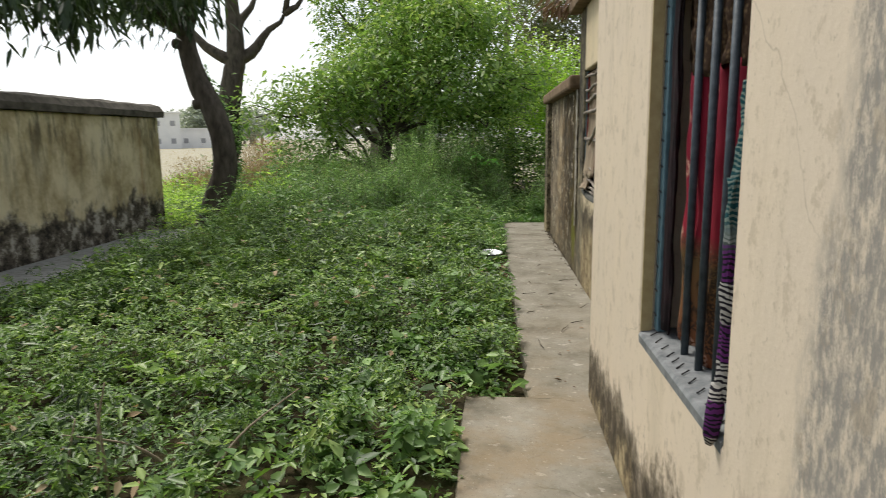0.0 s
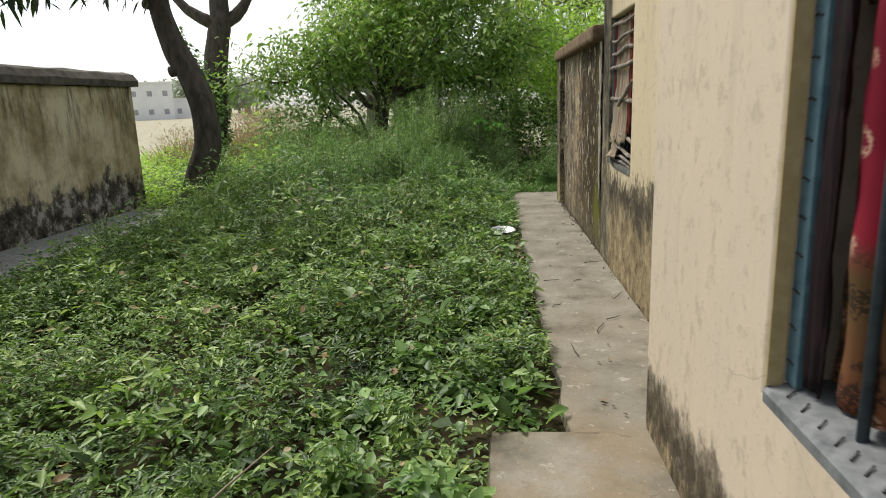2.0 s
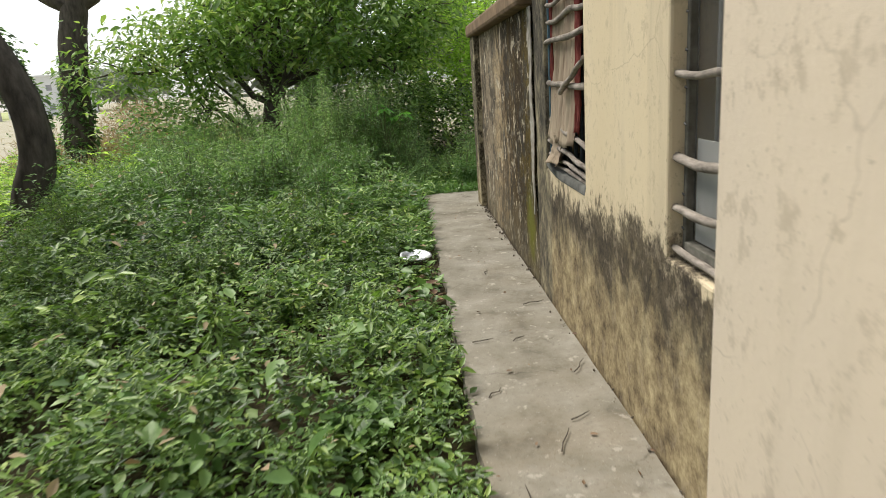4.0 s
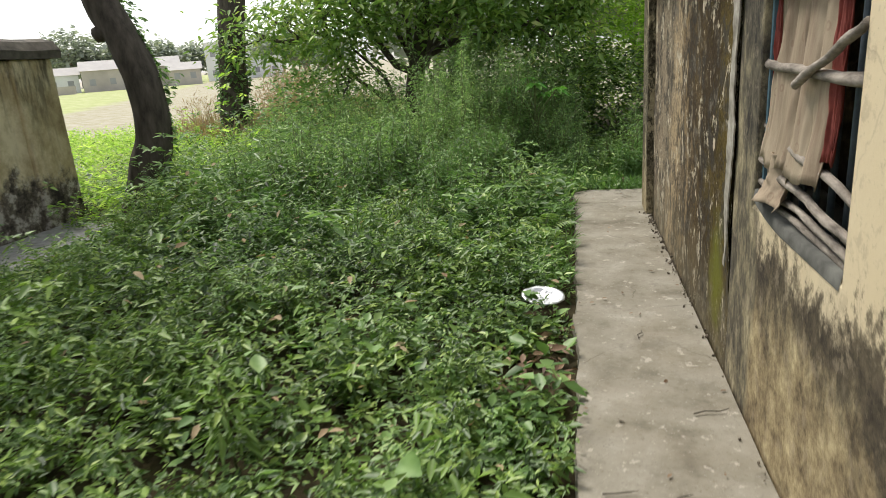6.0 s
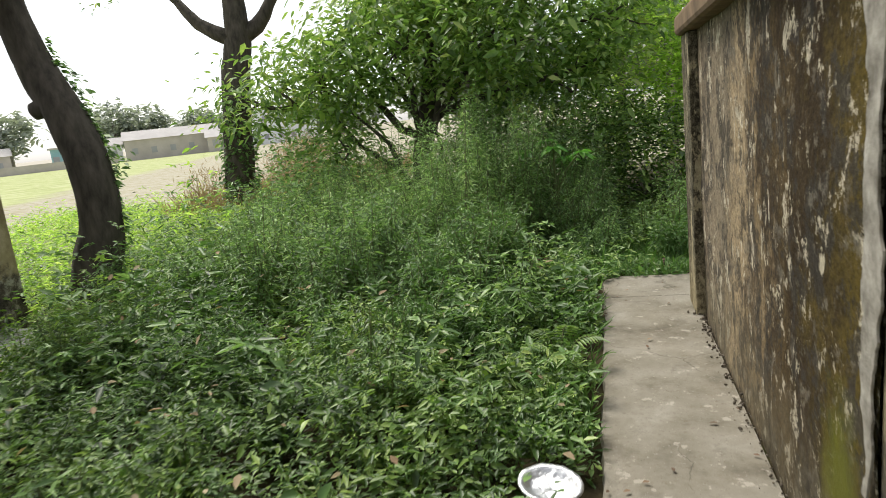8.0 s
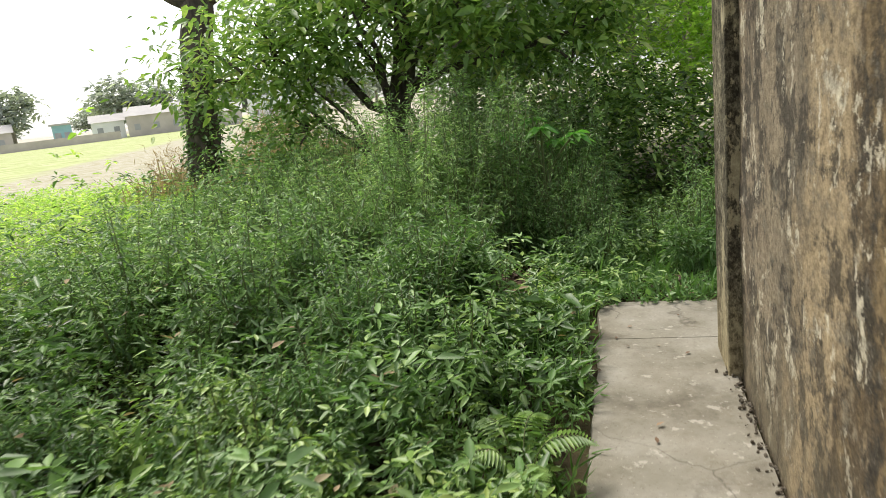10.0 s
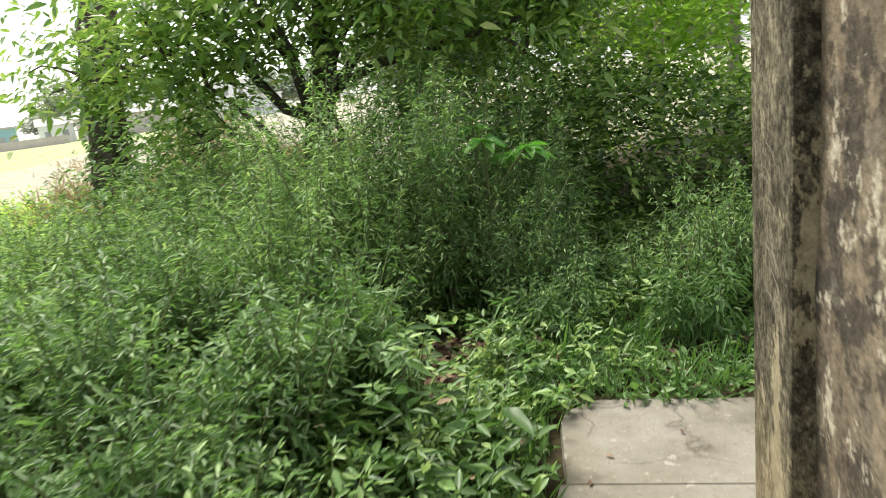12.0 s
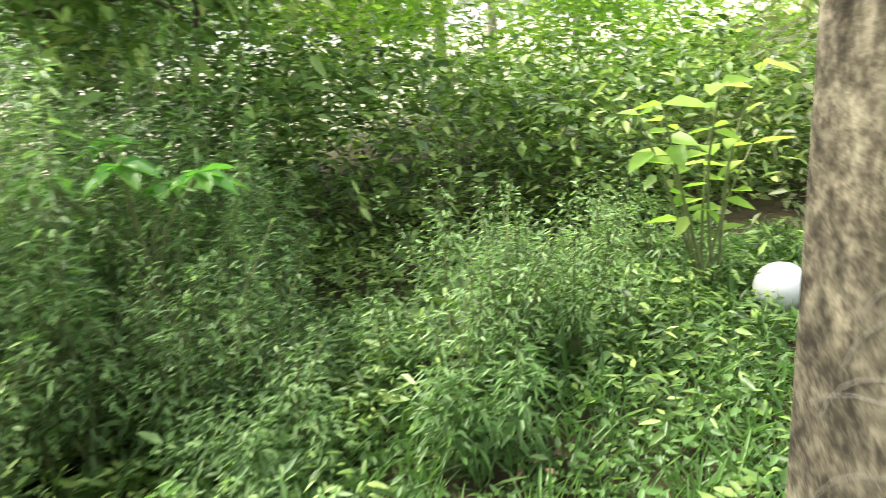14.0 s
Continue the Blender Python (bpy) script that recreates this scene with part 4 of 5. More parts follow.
spires("tall_weeds", [(-1.5, 12.3, 0.75, 1.75, 190), (-0.8, 12.8, 0.45, 2.0, 120), (-2.7, 12.0, 0.8, 1.45, 150), (-0.2, 13.5, 0.6, 1.8, 120), (-3.8, 12.5, 0.8, 1.2, 120), (-1.25, 11.5, 0.45, 1.25, 70), (-1.3, 13.2, 0.6, 2.0, 100), (-2.6, 13.4, 0.9, 1.6, 120)], 0.062, 0.24, M_SHRUB, "tall feathery green weeds with narrow leaves", 66)
spires("tall_weeds", [(0.9, 12.5, 0.42, 1.15, 60), (1.5, 12.7, 0.5, 0.85, 70), (0.95, 12.4, 0.12, 1.35, 6), (0.3, 12.3, 0.35, 0.6, 50), (2.0, 13.2, 0.6, 0.8, 70), (-0.08, 12.65, 0.32, 1.0, 63), (0.3, 12.75, 0.3, 0.85, 56), (0.05, 12.2, 0.2, 0.5, 28), (-0.45, 12.55, 0.3, 0.95, 63), (-0.75, 12.3, 0.2, 0.8, 35)], 0.048, 0.3, M_SHRUB, "weedy green stems beside the end of the path")
spires("tall_weeds", [(-0.75, 10.85, 0.45, 0.95, 80), (-1.6, 10.3, 0.7, 1.1, 150), (-2.6, 10.4, 0.8, 1.2, 150), (-3.5, 10.6, 0.8, 1.0, 110), (-0.7, 9.9, 0.5, 0.75, 80), (-2.2, 9.3, 0.8, 0.75, 110)], 0.07, 0.3, M_SHRUB, "leafy green weeds bending over the path edge")
spires("yard_weeds", [(-1.0, 3.3, 0.8, 0.36, 70), (-2.4, 3.6, 1.3, 0.4, 150), (-1.0, 5.0, 0.9, 0.42, 110), (-2.6, 5.6, 1.4, 0.5, 220), (-0.7, 6.6, 0.6, 0.42, 70), (-1.8, 7.2, 1.1, 0.58, 180), (-3.6, 7.6, 1.0, 0.55, 150), (-1.0, 8.7, 0.9, 0.6, 130), (-2.9, 9.0, 1.2, 0.62, 180), (-1.6, 2.2, 0.9, 0.32, 80), (-3.6, 5.0, 0.9, 0.4, 90)], 0.05, 0.42, M_WEED, "bushy weeds standing in clumps over the yard", 60)
spires("broad_weeds", [(-0.95, 10.6, 0.5, 0.75, 34), (-0.4, 10.9, 0.3, 0.6, 20), (-1.4, 9.4, 0.7, 0.6, 40), (-3.0, 7.2, 1.2, 0.62, 60), (-1.2, 6.2, 0.9, 0.5, 40)], 0.085, 0.3, M_GRASS, "fresh long-leaved weeds among the others", 34)
# Dark hollow: its shade is given by the darker weed-leaf colour.
bush("shaded dense shrub behind the clearing", [(1.2, 15.3, 0.7, 1.5, 0.7, 0.85), (3.4, 15.0, 0.55, 1.6, 0.9, 0.7), (0.1, 14.8, 0.7, 1.0, 0.5, 0.8)], 560, 22, 0.095, 0.42, M_WEED, 20, 0.2)
bush("sunlit bush with yellow-green leaves", [(2.6, 17.4, 2.0, 1.8, 1.1, 1.9), (5.2, 16.4, 1.7, 1.9, 1.2, 1.7), (0.9, 18.2, 2.2, 1.4, 0.9, 2.0)], 1500, 22, 0.1, 0.42, M_BRIGHT, 20, 0.24)
bush("tall pale scrub beyond the wall", [(4.2, 13.4, 0.9, 1.2, 0.9, 1.0), (6.5, 14, 1.4, 1.8, 1.6, 1.6)], 500, 20, 0.09, 0.4, M_PALE, 16, 0.22)
bush("thicket under the broad tree", [(-1.2, 16.6, 1.1, 1.2, 0.6, 1.2), (-4.7, 16.3, 0.9, 0.9, 0.5, 0.9), (-3.7, 14.0, 0.6, 0.8, 0.5, 0.6), (-0.6, 17.2, 1.2, 1.6, 0.6, 1.2), (-3.0, 17.0, 0.6, 0.8, 0.5, 0.6)], 950, 22, 0.09, 0.42, M_SHRUB, 16, 0.2)
bush("reddish dry bush at the field edge", [(-6.1, 19.2, 0.75, 0.9, 0.5, 0.8), (-7.2, 20.8, 0.7, 1.0, 0.7, 0.75), (-8.9, 19.4, 0.5, 0.7, 0.5, 0.5)], 420, 22, 0.1, 0.14, M_STRAW, 20, 0.2, 0.9)
for k, (x, y, h) in enumerate(((0.6, 22.0, 6.0), (2.0, 24.0, 7.0), (3.2, 22.5, 6.5), (5.0, 25, 7.5))):
    tree("tall thin tree with pale trunk and light foliage", [(x, y, -0.1), (x + 0.1, y, h * 0.4), (x - 0.1, y, h * 0.75), (x, y, h)], [0.13, 0.1, 0.08, 0.03],
         [((x, y, h * 0.6), 0.05, [(x - 1, y, h * 0.85), (x + 1, y - 0.4, h * 0.9)])],
         [(x, y, h * 0.85, 1.4, 1.2, h * 0.25), (x + 0.4, y - 0.5, h * 0.5, 1.0, 0.8, h * 0.2)], 170, 18, 0.17, 0.45, M_PALE, M_BARK_PALE, size=0.3, twigs=8, group="pale trees behind the wall")

# Sun on these farther weeds is given by the lighter grass green.
spires("bright_weeds", [(-3.6, 9.4, 0.6, 0.7, 90), (-3.4, 11.0, 0.8, 0.8, 120), (-4.0, 12.4, 0.9, 0.75, 120), (-3.2, 7.0, 0.6, 0.55, 60)], 0.064, 0.27, M_GRASS, "sunlit yellow-green weeds with narrow drooping leaves", 60)
spires("bright_weeds", [(-2.3, 11.2, 0.6, 0.9, 90), (-1.7, 9.0, 0.5, 0.65, 60), (-0.78, 11.0, 0.3, 1.0, 77), (-0.86, 10.5, 0.34, 0.98, 84), (-0.9, 10.0, 0.34, 0.86, 77), (-0.95, 9.5, 0.34, 0.76, 63), (-1.9, 11.6, 0.4, 1.3, 70), (0.95, 12.1, 0.25, 0.8, 35), (-0.6, 9.2, 0.3, 0.6, 40)], 0.064, 0.27, M_COOL_DIM, "cool green weeds, darkened in colour, with narrow drooping leaves beside the path", 60)

# carpets of weeds
weed_patch("weeds", -5.3, 0.2, -1.0, 8.6, 4200, 13, 0.04, 0.5, M_WEED, "low dark weeds between the taller plants", taller=0.6)
weed_clumps("weeds", -5.2, 0.12, -0.5, 9.0, 10, 21, 0.044, 0.42, M_WEED, "knee-high broadleaf weeds covering the yard")
weed_clumps("weeds", -5.0, 0.12, 0.5, 9.0, 5, 30, 0.03, 0.36, M_SHRUB, "fine small-leaved pale weeds in soft mounds", grow=1.1, radius=(0.2, 0.42))
weed_clumps("weeds", -4.8, 0.1, 1.0, 9.5, 2.0, 13, 0.055, 0.45, M_GRASS, "fresh green leafy plants among the others", grow=1.15)
spires("broad_weeds", [(-0.55, 2.9, 0.32, 0.3, 35), (-0.35, 4.1, 0.3, 0.26, 28), (-0.3, 1.9, 0.2, 0.22, 14), (-0.15, 6.3, 0.2, 0.24, 21), (-0.2, 5.2, 0.25, 0.22, 21)], 0.085, 0.62, M_SHRUB, "pale broad-leaved weeds beside the step", 26)
weed_patch("weeds", -1.4, 0.15, 1.0, 7.5, 330, 9, 0.07, 0.62, M_SHRUB, "scattered broad pale leaves beside the path", taller=1.15)
weed_patch("weeds", -5.3, 0.3, 6.5, 12.6, 2600, 14, 0.056, 0.36, M_WEED, "narrow-leaved weeds further into the yard", taller=0.8)
weed_clumps("weeds", -5.0, 0.12, 8.0, 12.4, 8, 15, 0.062, 0.36, M_SHRUB, "taller leafy weeds further into the yard", grow=1.15, radius=(0.2, 0.42))
weed_clumps("weeds", -4.6, 0.1, 8.6, 12.2, 2.5, 12, 0.075, 0.34, M_COOL_DIM, "leafy weeds in dimmed green standing over the rest", grow=1.3)
weed_patch("weeds", -6.5, 3.2, 11.2, 15.0, 3600, 16, 0.058, 0.34, M_WEED, "rank green undergrowth below the bushes", clumps=0.25, keep=lambda x, y: (x < -0.1) | (y > 12.2) | (rng.random(len(x)) < 0.25))
weed_patch("weeds", -13.5, -3.9, 10.4, 20.0, 7200, 10, 0.07, 0.4, M_BRIGHT, "bright low weeds along the edge of the field", taller=0.7)
weed_clumps("weeds", -6.5, -3.0, 8.8, 14.0, 4, 14, 0.06, 0.42, M_BRIGHT, "sunlit light green weeds around the foot of the tree", grow=1.1, radius=(0.18, 0.4))
weed_clumps("edge_weeds", -0.4, 0.17, 3.6, 11.2, 20, 9, 0.042, 0.4, M_WEED, "low weeds crowding the broken edge of the path", grow=1.0, radius=(0.07, 0.16), keep=lambda x, y: (y < 6.6) | (y > 7.95) | (x < -0.2))
weed_clumps("edge_weeds", -0.5, 0.16, 8.0, 11.2, 9, 9, 0.05, 0.3, M_COOL_DIM, "fresh green weeds beside the end of the path", grow=1.3, radius=(0.08, 0.18))
weed_patch("grass", -0.5, 0.17, 8.2, 11.3, 520, 4, 0.13, 0.07, M_COOL_DIM, "grass blades along the path edge", clumps=0.25, spread=0.05, taller=0.4, tilt=0.9)
weed_patch("grass", -0.6, 3.4, 10.9, 13.6, 3600, 4, 0.12, 0.08, M_COOL_DIM, "dimmed green grass blades around the end of the path", clumps=0.25, spread=0.05, taller=0.2, tilt=0.9)
weed_patch("weeds", -0.4, 3.4, 11.2, 13.4, 1700, 8, 0.04, 0.45, M_COOL_DIM, "small mixed weeds on the clearing", clumps=0.25, taller=0.6)
weed_patch("grass", -9.0, -5.0, 17.5, 25.0, 1500, 6, 0.45, 0.05, M_STRAW, "dry tan grass at the field edge", spread=0.1, taller=0.3, tilt=1.2)

# ---- windows and what hangs in them ----


def cloth(name, y0, y1, z0, z1, x, folds, depth, material, parent=None, ny=80, nz=30, gather=0.0, label="", flare=0.0):
    """A hanging cloth with upright folds; flare: how far the hem swings out."""
    bm = bmesh.new()
    rows = []
    for j in range(nz + 1):
        v = j / nz
        z = z0 + (z1 - z0) * v
        row = []
        for i in range(ny + 1):
            u = i / ny
            ph = folds * 2 * math.pi * u + 0.9 * noise.noise((u * 5, v * 1.2, folds))
            dx = depth * math.sin(ph) * (1 - gather * v) + 0.014 * noise.noise((u * 9, v * 4, 3)) + 0.007 * noise.noise((u * 24, v * 9, 8)) - flare * (1 - v) ** 3
            dz = 0.012 * math.sin(ph * 0.5) * (1 - v)
            row.append(bm.verts.new((x + dx, y0 + (y1 - y0) * u + 0.012 * math.cos(ph), z + dz)))
        rows.append(row)
    for a, b in zip(rows, rows[1:]):
        for i in range(ny):
            bm.faces.new((a[i], b[i], b[i + 1], a[i + 1]))
    o = part(name, bm, material, parent, label, smooth=True)
    m = o.modifiers.new("thick", "SOLIDIFY")
    m.thickness = 0.003
    return o


def curtain_material():
    """Crimson print with small pale leaf outlines, turning brown with dark flowers near the hem."""
    m = Mat("crimson_print", 0.85, 0, 0.15)
    z = m.math("ADD", m.axis(2), m.math("MULTIPLY", m.noise(4, detail=3), 0.12))
    col = m.ramp(m.math("SUBTRACT", z, 0.6), [(0.2, (0.19, 0.05, 0.025)), (0.36, (0.17, 0.075, 0.035)), (0.56, (0.12, 0.075, 0.032)), (0.66, (0.22, 0.015, 0.03)), (1.0, (0.17, 0.01, 0.024))])
    v = m.node("ShaderNodeTexVoronoi", Scale=9.5)
    mp = m.t.nodes.new("ShaderNodeMapping")
    mp.inputs["Scale"].default_value = (0.2, 1, 0.72)
    m.link(m.co.outputs["Object"], mp.inputs[0])
    m.link(mp.outputs[0], v.inputs["Vector"])
    ring = m.math("MULTIPLY", m.grey(v.outputs["Distance"], 0.09, 0.13), m.math("SUBTRACT", 1.0, m.grey(v.outputs["Distance"], 0.2, 0.26)))
    dots = m.grey(m.noise(110, detail=1), 0.42, 0.52)
    col = m.mix(m.math("MULTIPLY", m.math("MULTIPLY", ring, dots), 1.0), col, (0.5, 0.3, 0.22))
    low = m.ramp(m.math("SUBTRACT", z, 0.6), [(0.56, (1, 1, 1)), (0.66, (0, 0, 0))])
    wv = m.node("ShaderNodeTexWave", Scale=6.0, Distortion=9.0, Detail=3.0)
    m.link(mp.outputs[0], wv.inputs["Vector"])
    col = m.mix(m.math("MULTIPLY", low, m.math("MULTIPLY", m.math("MULTIPLY", m.grey(wv.outputs[1], 0.55, 0.7), m.grey(m.noise(110, detail=1), 0.42, 0.5)), 0.85)), col, (0.035, 0.025, 0.018))
    return m.done(col, m.noise(300, detail=2), 0.15, 0.002)


def band_material():
    m = Mat("brown_lace_band", 0.9, 0, 0.1)
    v = m.node("ShaderNodeTexVoronoi", Scale=60.0)
    m.link(m.co.outputs["Object"], v.inputs["Vector"])
    return m.done(m.mix(m.grey(v.outputs["Distance"], 0.2, 0.5), (0.1, 0.065, 0.035), (0.035, 0.02, 0.012)), v.outputs["Distance"], 0.6, 0.004)


def zebra_material():
    """Printed cloth: teal above, violet with black and white stripes below."""
    m = Mat("striped_print", 0.85, 0, 0.15)
    z = m.axis(2)
    w = m.node("ShaderNodeTexWave", Scale=24.0, Distortion=9.0, Detail=2.0)
    w.bands_direction = "Z"
    m.link(m.co.outputs["Object"], w.inputs["Vector"])
    block = m.math("FRACT", m.math("MULTIPLY", z, 5.2))
    ground = m.mix(m.grey(block, 0.48, 0.5), (0.09, 0.018, 0.11), (0.3, 0.29, 0.27))
    up = m.ramp(m.math("SUBTRACT", z, 0.6), [(0.62, (0, 0, 0)), (0.7, (1, 1, 1))])
    ground = m.mix(up, ground, (0.008, 0.05, 0.058))
    pale = m.mix(up, (0.012, 0.01, 0.015), (0.13, 0.17, 0.15))
    return m.done(m.mix(m.grey(w.outputs[1], 0.55, 0.62), ground, pale))


def rod(parent, name, x, y, z0, z1, r, material, sides=10):
    return part(name, tube([(x, y, z0), (x, y, (z0 + z1) / 2), (x, y, z1)], [r] * 3, sides), material, parent, smooth=True)


def stick(parent, y0, y1, z0, z1, x, r, k):
    """A crooked barked stick laid across an opening."""
    pts = []
    for i in range(11):
        t = i / 10
        pts.append((x + 0.02 * noise.noise((t * 3, k, 0)), y0 + (y1 - y0) * t, z0 + (z1 - z0) * t + 0.03 * noise.noise((t * 2.5, k, 7))))
    return part("stick", tube(pts, [r * (1 + 0.22 * noise.noise((i * 0.7, k, 2))) for i in range(11)], 9, wobble=0.3), M_STICK, parent, smooth=True)


def build_window_near():
    w = thing("window_1", "barred window opening with a blue tacked frame", "window", kind="structure")
    f = part("window_frame", box(0.606, 0.64, 2.372, 2.427, 0.79, 2.015, bevel=0.004), M_BLUE, w, "blue painted timber jamb")
    part("window_frame", box(0.66, 0.7, 1.533, 2.38, 1.97, 2.017, bevel=0.004), M_BLUE, w)
    part("reveal", box(0.558, 0.598, 2.42, 2.4285, 0.78, 2.016), simple("ochre_reveal", (0.4, 0.3, 0.15), (0.5, 0.4, 0.22), 20, 0.95), w, "rough ochre plaster reveal")
    bm = bmesh.new()
    prof = [(0.553, 0.765), (0.562, 0.776), (0.64, 0.79), (0.79, 0.795), (0.79, 0.755), (0.556, 0.72)]
    ends = []
    for y in (1.533, 2.427):
        ends.append([bm.verts.new((a, y, b)) for a, b in prof])
    for k in range(6):
        bm.faces.new((ends[0][k], ends[0][(k + 1) % 6], ends[1][(k + 1) % 6], ends[1][k]))
    bm.faces.new(ends[0][::-1])
    bm.faces.new(ends[1])
    bmesh.ops.recalc_face_normals(bm, faces=bm.faces)
    sill = part("window_sill", bm, simple("blue_grey_cement", (0.1, 0.11, 0.115), (0.24, 0.25, 0.255), 18, 0.9), w, "blue-grey cement sill")
    for k in range(12):
        y = 1.62 + k * 0.066 + 0.014 * math.sin(k * 5.3)
        a = 0.4 * math.sin(k * 2.1)
        part("tack", tube([(0.59 - 0.012, y - 0.012, 0.782 + 0.002 * k % 0.004), (0.592, y, 0.786), (0.605, y + 0.01 + 0.006 * a, 0.79)], [0.0028, 0.002, 0.0028], 5), M_BLACK, sill)
    for k in range(13):
        z = 0.85 + k * 0.09
        part("tack", tube([(0.606, 2.424, z), (0.602, 2.408, z + 0.003), (0.605, 2.39, z - 0.003)], [0.003] * 3, 5), M_BLACK, f)
    for y in (2.13, 1.98, 1.825, 1.665, 1.58):
        rod(w, "bar", 0.635, y, 0.785, 2.015, 0.0125, M_STEEL)


build_window_near()


def build_curtains():
    c = thing("curtain", "crimson printed curtain with a brown lace top, behind bars", "curtain", (0.69, 2.0, 0.8))
    o = Vector((0.69, 2.0, 0.8))
    body = cloth("panel", 1.54, 2.35, 0.81, 1.7, 0.675, 6.5, 0.028, curtain_material(), gather=0.2)
    top = cloth("lace_top", 1.54, 2.35, 1.68, 2.0, 0.667, 5.5, 0.022, band_material(), label="brown lace top band", nz=12)
    for q in (body, top):
        q.parent = c
        q.matrix_parent_inverse = Matrix.Translation(-o)
    z = thing("hanging_cloth", "teal and violet zebra-striped cloth tied at the jamb", "cloth", (0.6, 1.62, 0.8))
    q = cloth("drape", 1.536, 1.6, 0.86, 1.4, 0.557, 1.5, 0.011, zebra_material(), ny=24)
    q.parent = z
    q.matrix_parent_inverse = Matrix.Translation((-0.6, -1.62, -0.8))
    q = cloth("upper_drape", 1.54, 1.575, 1.38, 1.62, 0.575, 1.2, 0.008, bpy.data.materials["striped_print"], ny=20, flare=0.015)
    q.parent = z
    q.matrix_parent_inverse = Matrix.Translation((-0.6, -1.62, -0.8))
    k = part("knot", tube([(0.552, 1.572, 0.9), (0.548, 1.566, 0.83), (0.542, 1.565, 0.775), (0.538, 1.568, 0.745)], [0.018, 0.024, 0.02, 0.008], 10, wobble=0.5), bpy.data.materials["striped_print"], smooth=True)
    k.parent = z
    k.matrix_parent_inverse = Matrix.Translation((-0.6, -1.62, -0.8))
    # Curtain's corner fold: near-black maroon, with the shade there put into the colour.
    d = thing("hanging_cloth", "dark maroon curtain fold bunched in the window corner, shaded by its colour", "cloth", (0.7, 2.36, 0.8))
    q = cloth("drape", 2.29, 2.37, 0.8, 1.98, 0.622, 1.2, 0.008, simple("shaded_curtain_fold", (0.006, 0.004, 0.005), (0.018, 0.005, 0.008), 30), ny=20)
    q.parent = d
    q.matrix_parent_inverse = Matrix.Translation((-0.7, -2.36, -0.8))


build_curtains()


def net_material():
    """Fine grey insect net: thin lines with gaps between them."""
    m = Mat("insect_net", 0.7, 0, 0.2)
    w = m.node("ShaderNodeTexWave", Scale=34.0)
    w.bands_direction = "Z"
    m.link(m.co.outputs["Object"], w.inputs["Vector"])
    m.done(m.mix(m.grey(w.outputs[1], 0.3, 0.8), (0.035, 0.035, 0.033), (0.13, 0.13, 0.12)))
    t = m.t.nodes.new("ShaderNodeBsdfTransparent")
    mx = m.node("ShaderNodeMixShader", Fac=0.74)
    m.link(m.b.outputs[0], mx.inputs[1])
    m.link(t.outputs[0], mx.inputs[2])
    m.link(mx.outputs[0], m.t.nodes["Material Output"].inputs[0])
    return m.m


def build_window_mid():
    w = thing("window_2", "netted window held by weathered sticks over a grey board", "window", kind="structure")
    grey = simple("grey_timber", (0.08, 0.075, 0.06), (0.19, 0.18, 0.15), 20, 0.9)
    part("window_frame", box(0.965, 1.0, 4.69, 4.715, 0.87, 2.095, bevel=0.004), grey, w, "weathered grey timber frame")
    part("window_frame", box(0.95, 1.0, 3.985, 4.05, 0.87, 2.095, bevel=0.004), grey, w)
    part("window_frame", box(0.955, 1.0, 4.052, 4.673, 0.868, 0.93, bevel=0.004), grey, w)
    part("net", box(0.985, 0.987, 4.052, 4.673, 0.932, 2.09), net_material(), w, "fine grey insect net")
    for y in (4.18, 4.33, 4.48, 4.6):
        rod(w, "bar", 1.03, y, 0.86, 2.1, 0.012, simple("pale_bar", (0.3, 0.3, 0.28), (0.42, 0.42, 0.4), 20))
    b = thing("board", "grey printed board leaning inside the netted window", "board", (1.01, 4.35, 0.9))
    pb = part("panel", box(0.99, 0.996, 4.055, 4.665, 0.935, 1.29, bevel=0.001), simple("grey_board", (0.62, 0.63, 0.6), (0.78, 0.79, 0.76), 7, 0.85))
    pb.parent = b
    pb.matrix_parent_inverse = Matrix.Translation((-1.01, -4.35, -0.9))
    for y0, y1, z, h in ((4.4, 4.48, 1.19, 0.022), (4.2, 4.27, 1.19, 0.014), (4.22, 4.33, 1.06, 0.016), (4.45, 4.49, 1.04, 0.012), (4.38, 4.46, 0.99, 0.02)):
        q = part("print_bar", box(0.9835, 0.9845, y0, y1, z, z + h), M_DARK)
        q.parent = b
        q.matrix_parent_inverse = Matrix.Translation((-1.01, -4.35, -0.9))
    for k, (z0, z1, r) in enumerate(((1.51, 1.51, 0.014), (1.215, 1.225, 0.017), (1.05, 1.045, 0.014), (0.885, 0.9, 0.013), (1.85, 1.84, 0.014))):
        stick(w, 4.73, 3.97, z1, z0, 0.94, r, k)
    for k in range(9):
        part("tack", tube([(0.949, 4.68, 0.98 + k * 0.12), (0.945, 4.67, 0.985 + k * 0.12), (0.946, 4.66, 0.978 + k * 0.12)], [0.003] * 3, 5), M_BLACK, w)


build_window_mid()


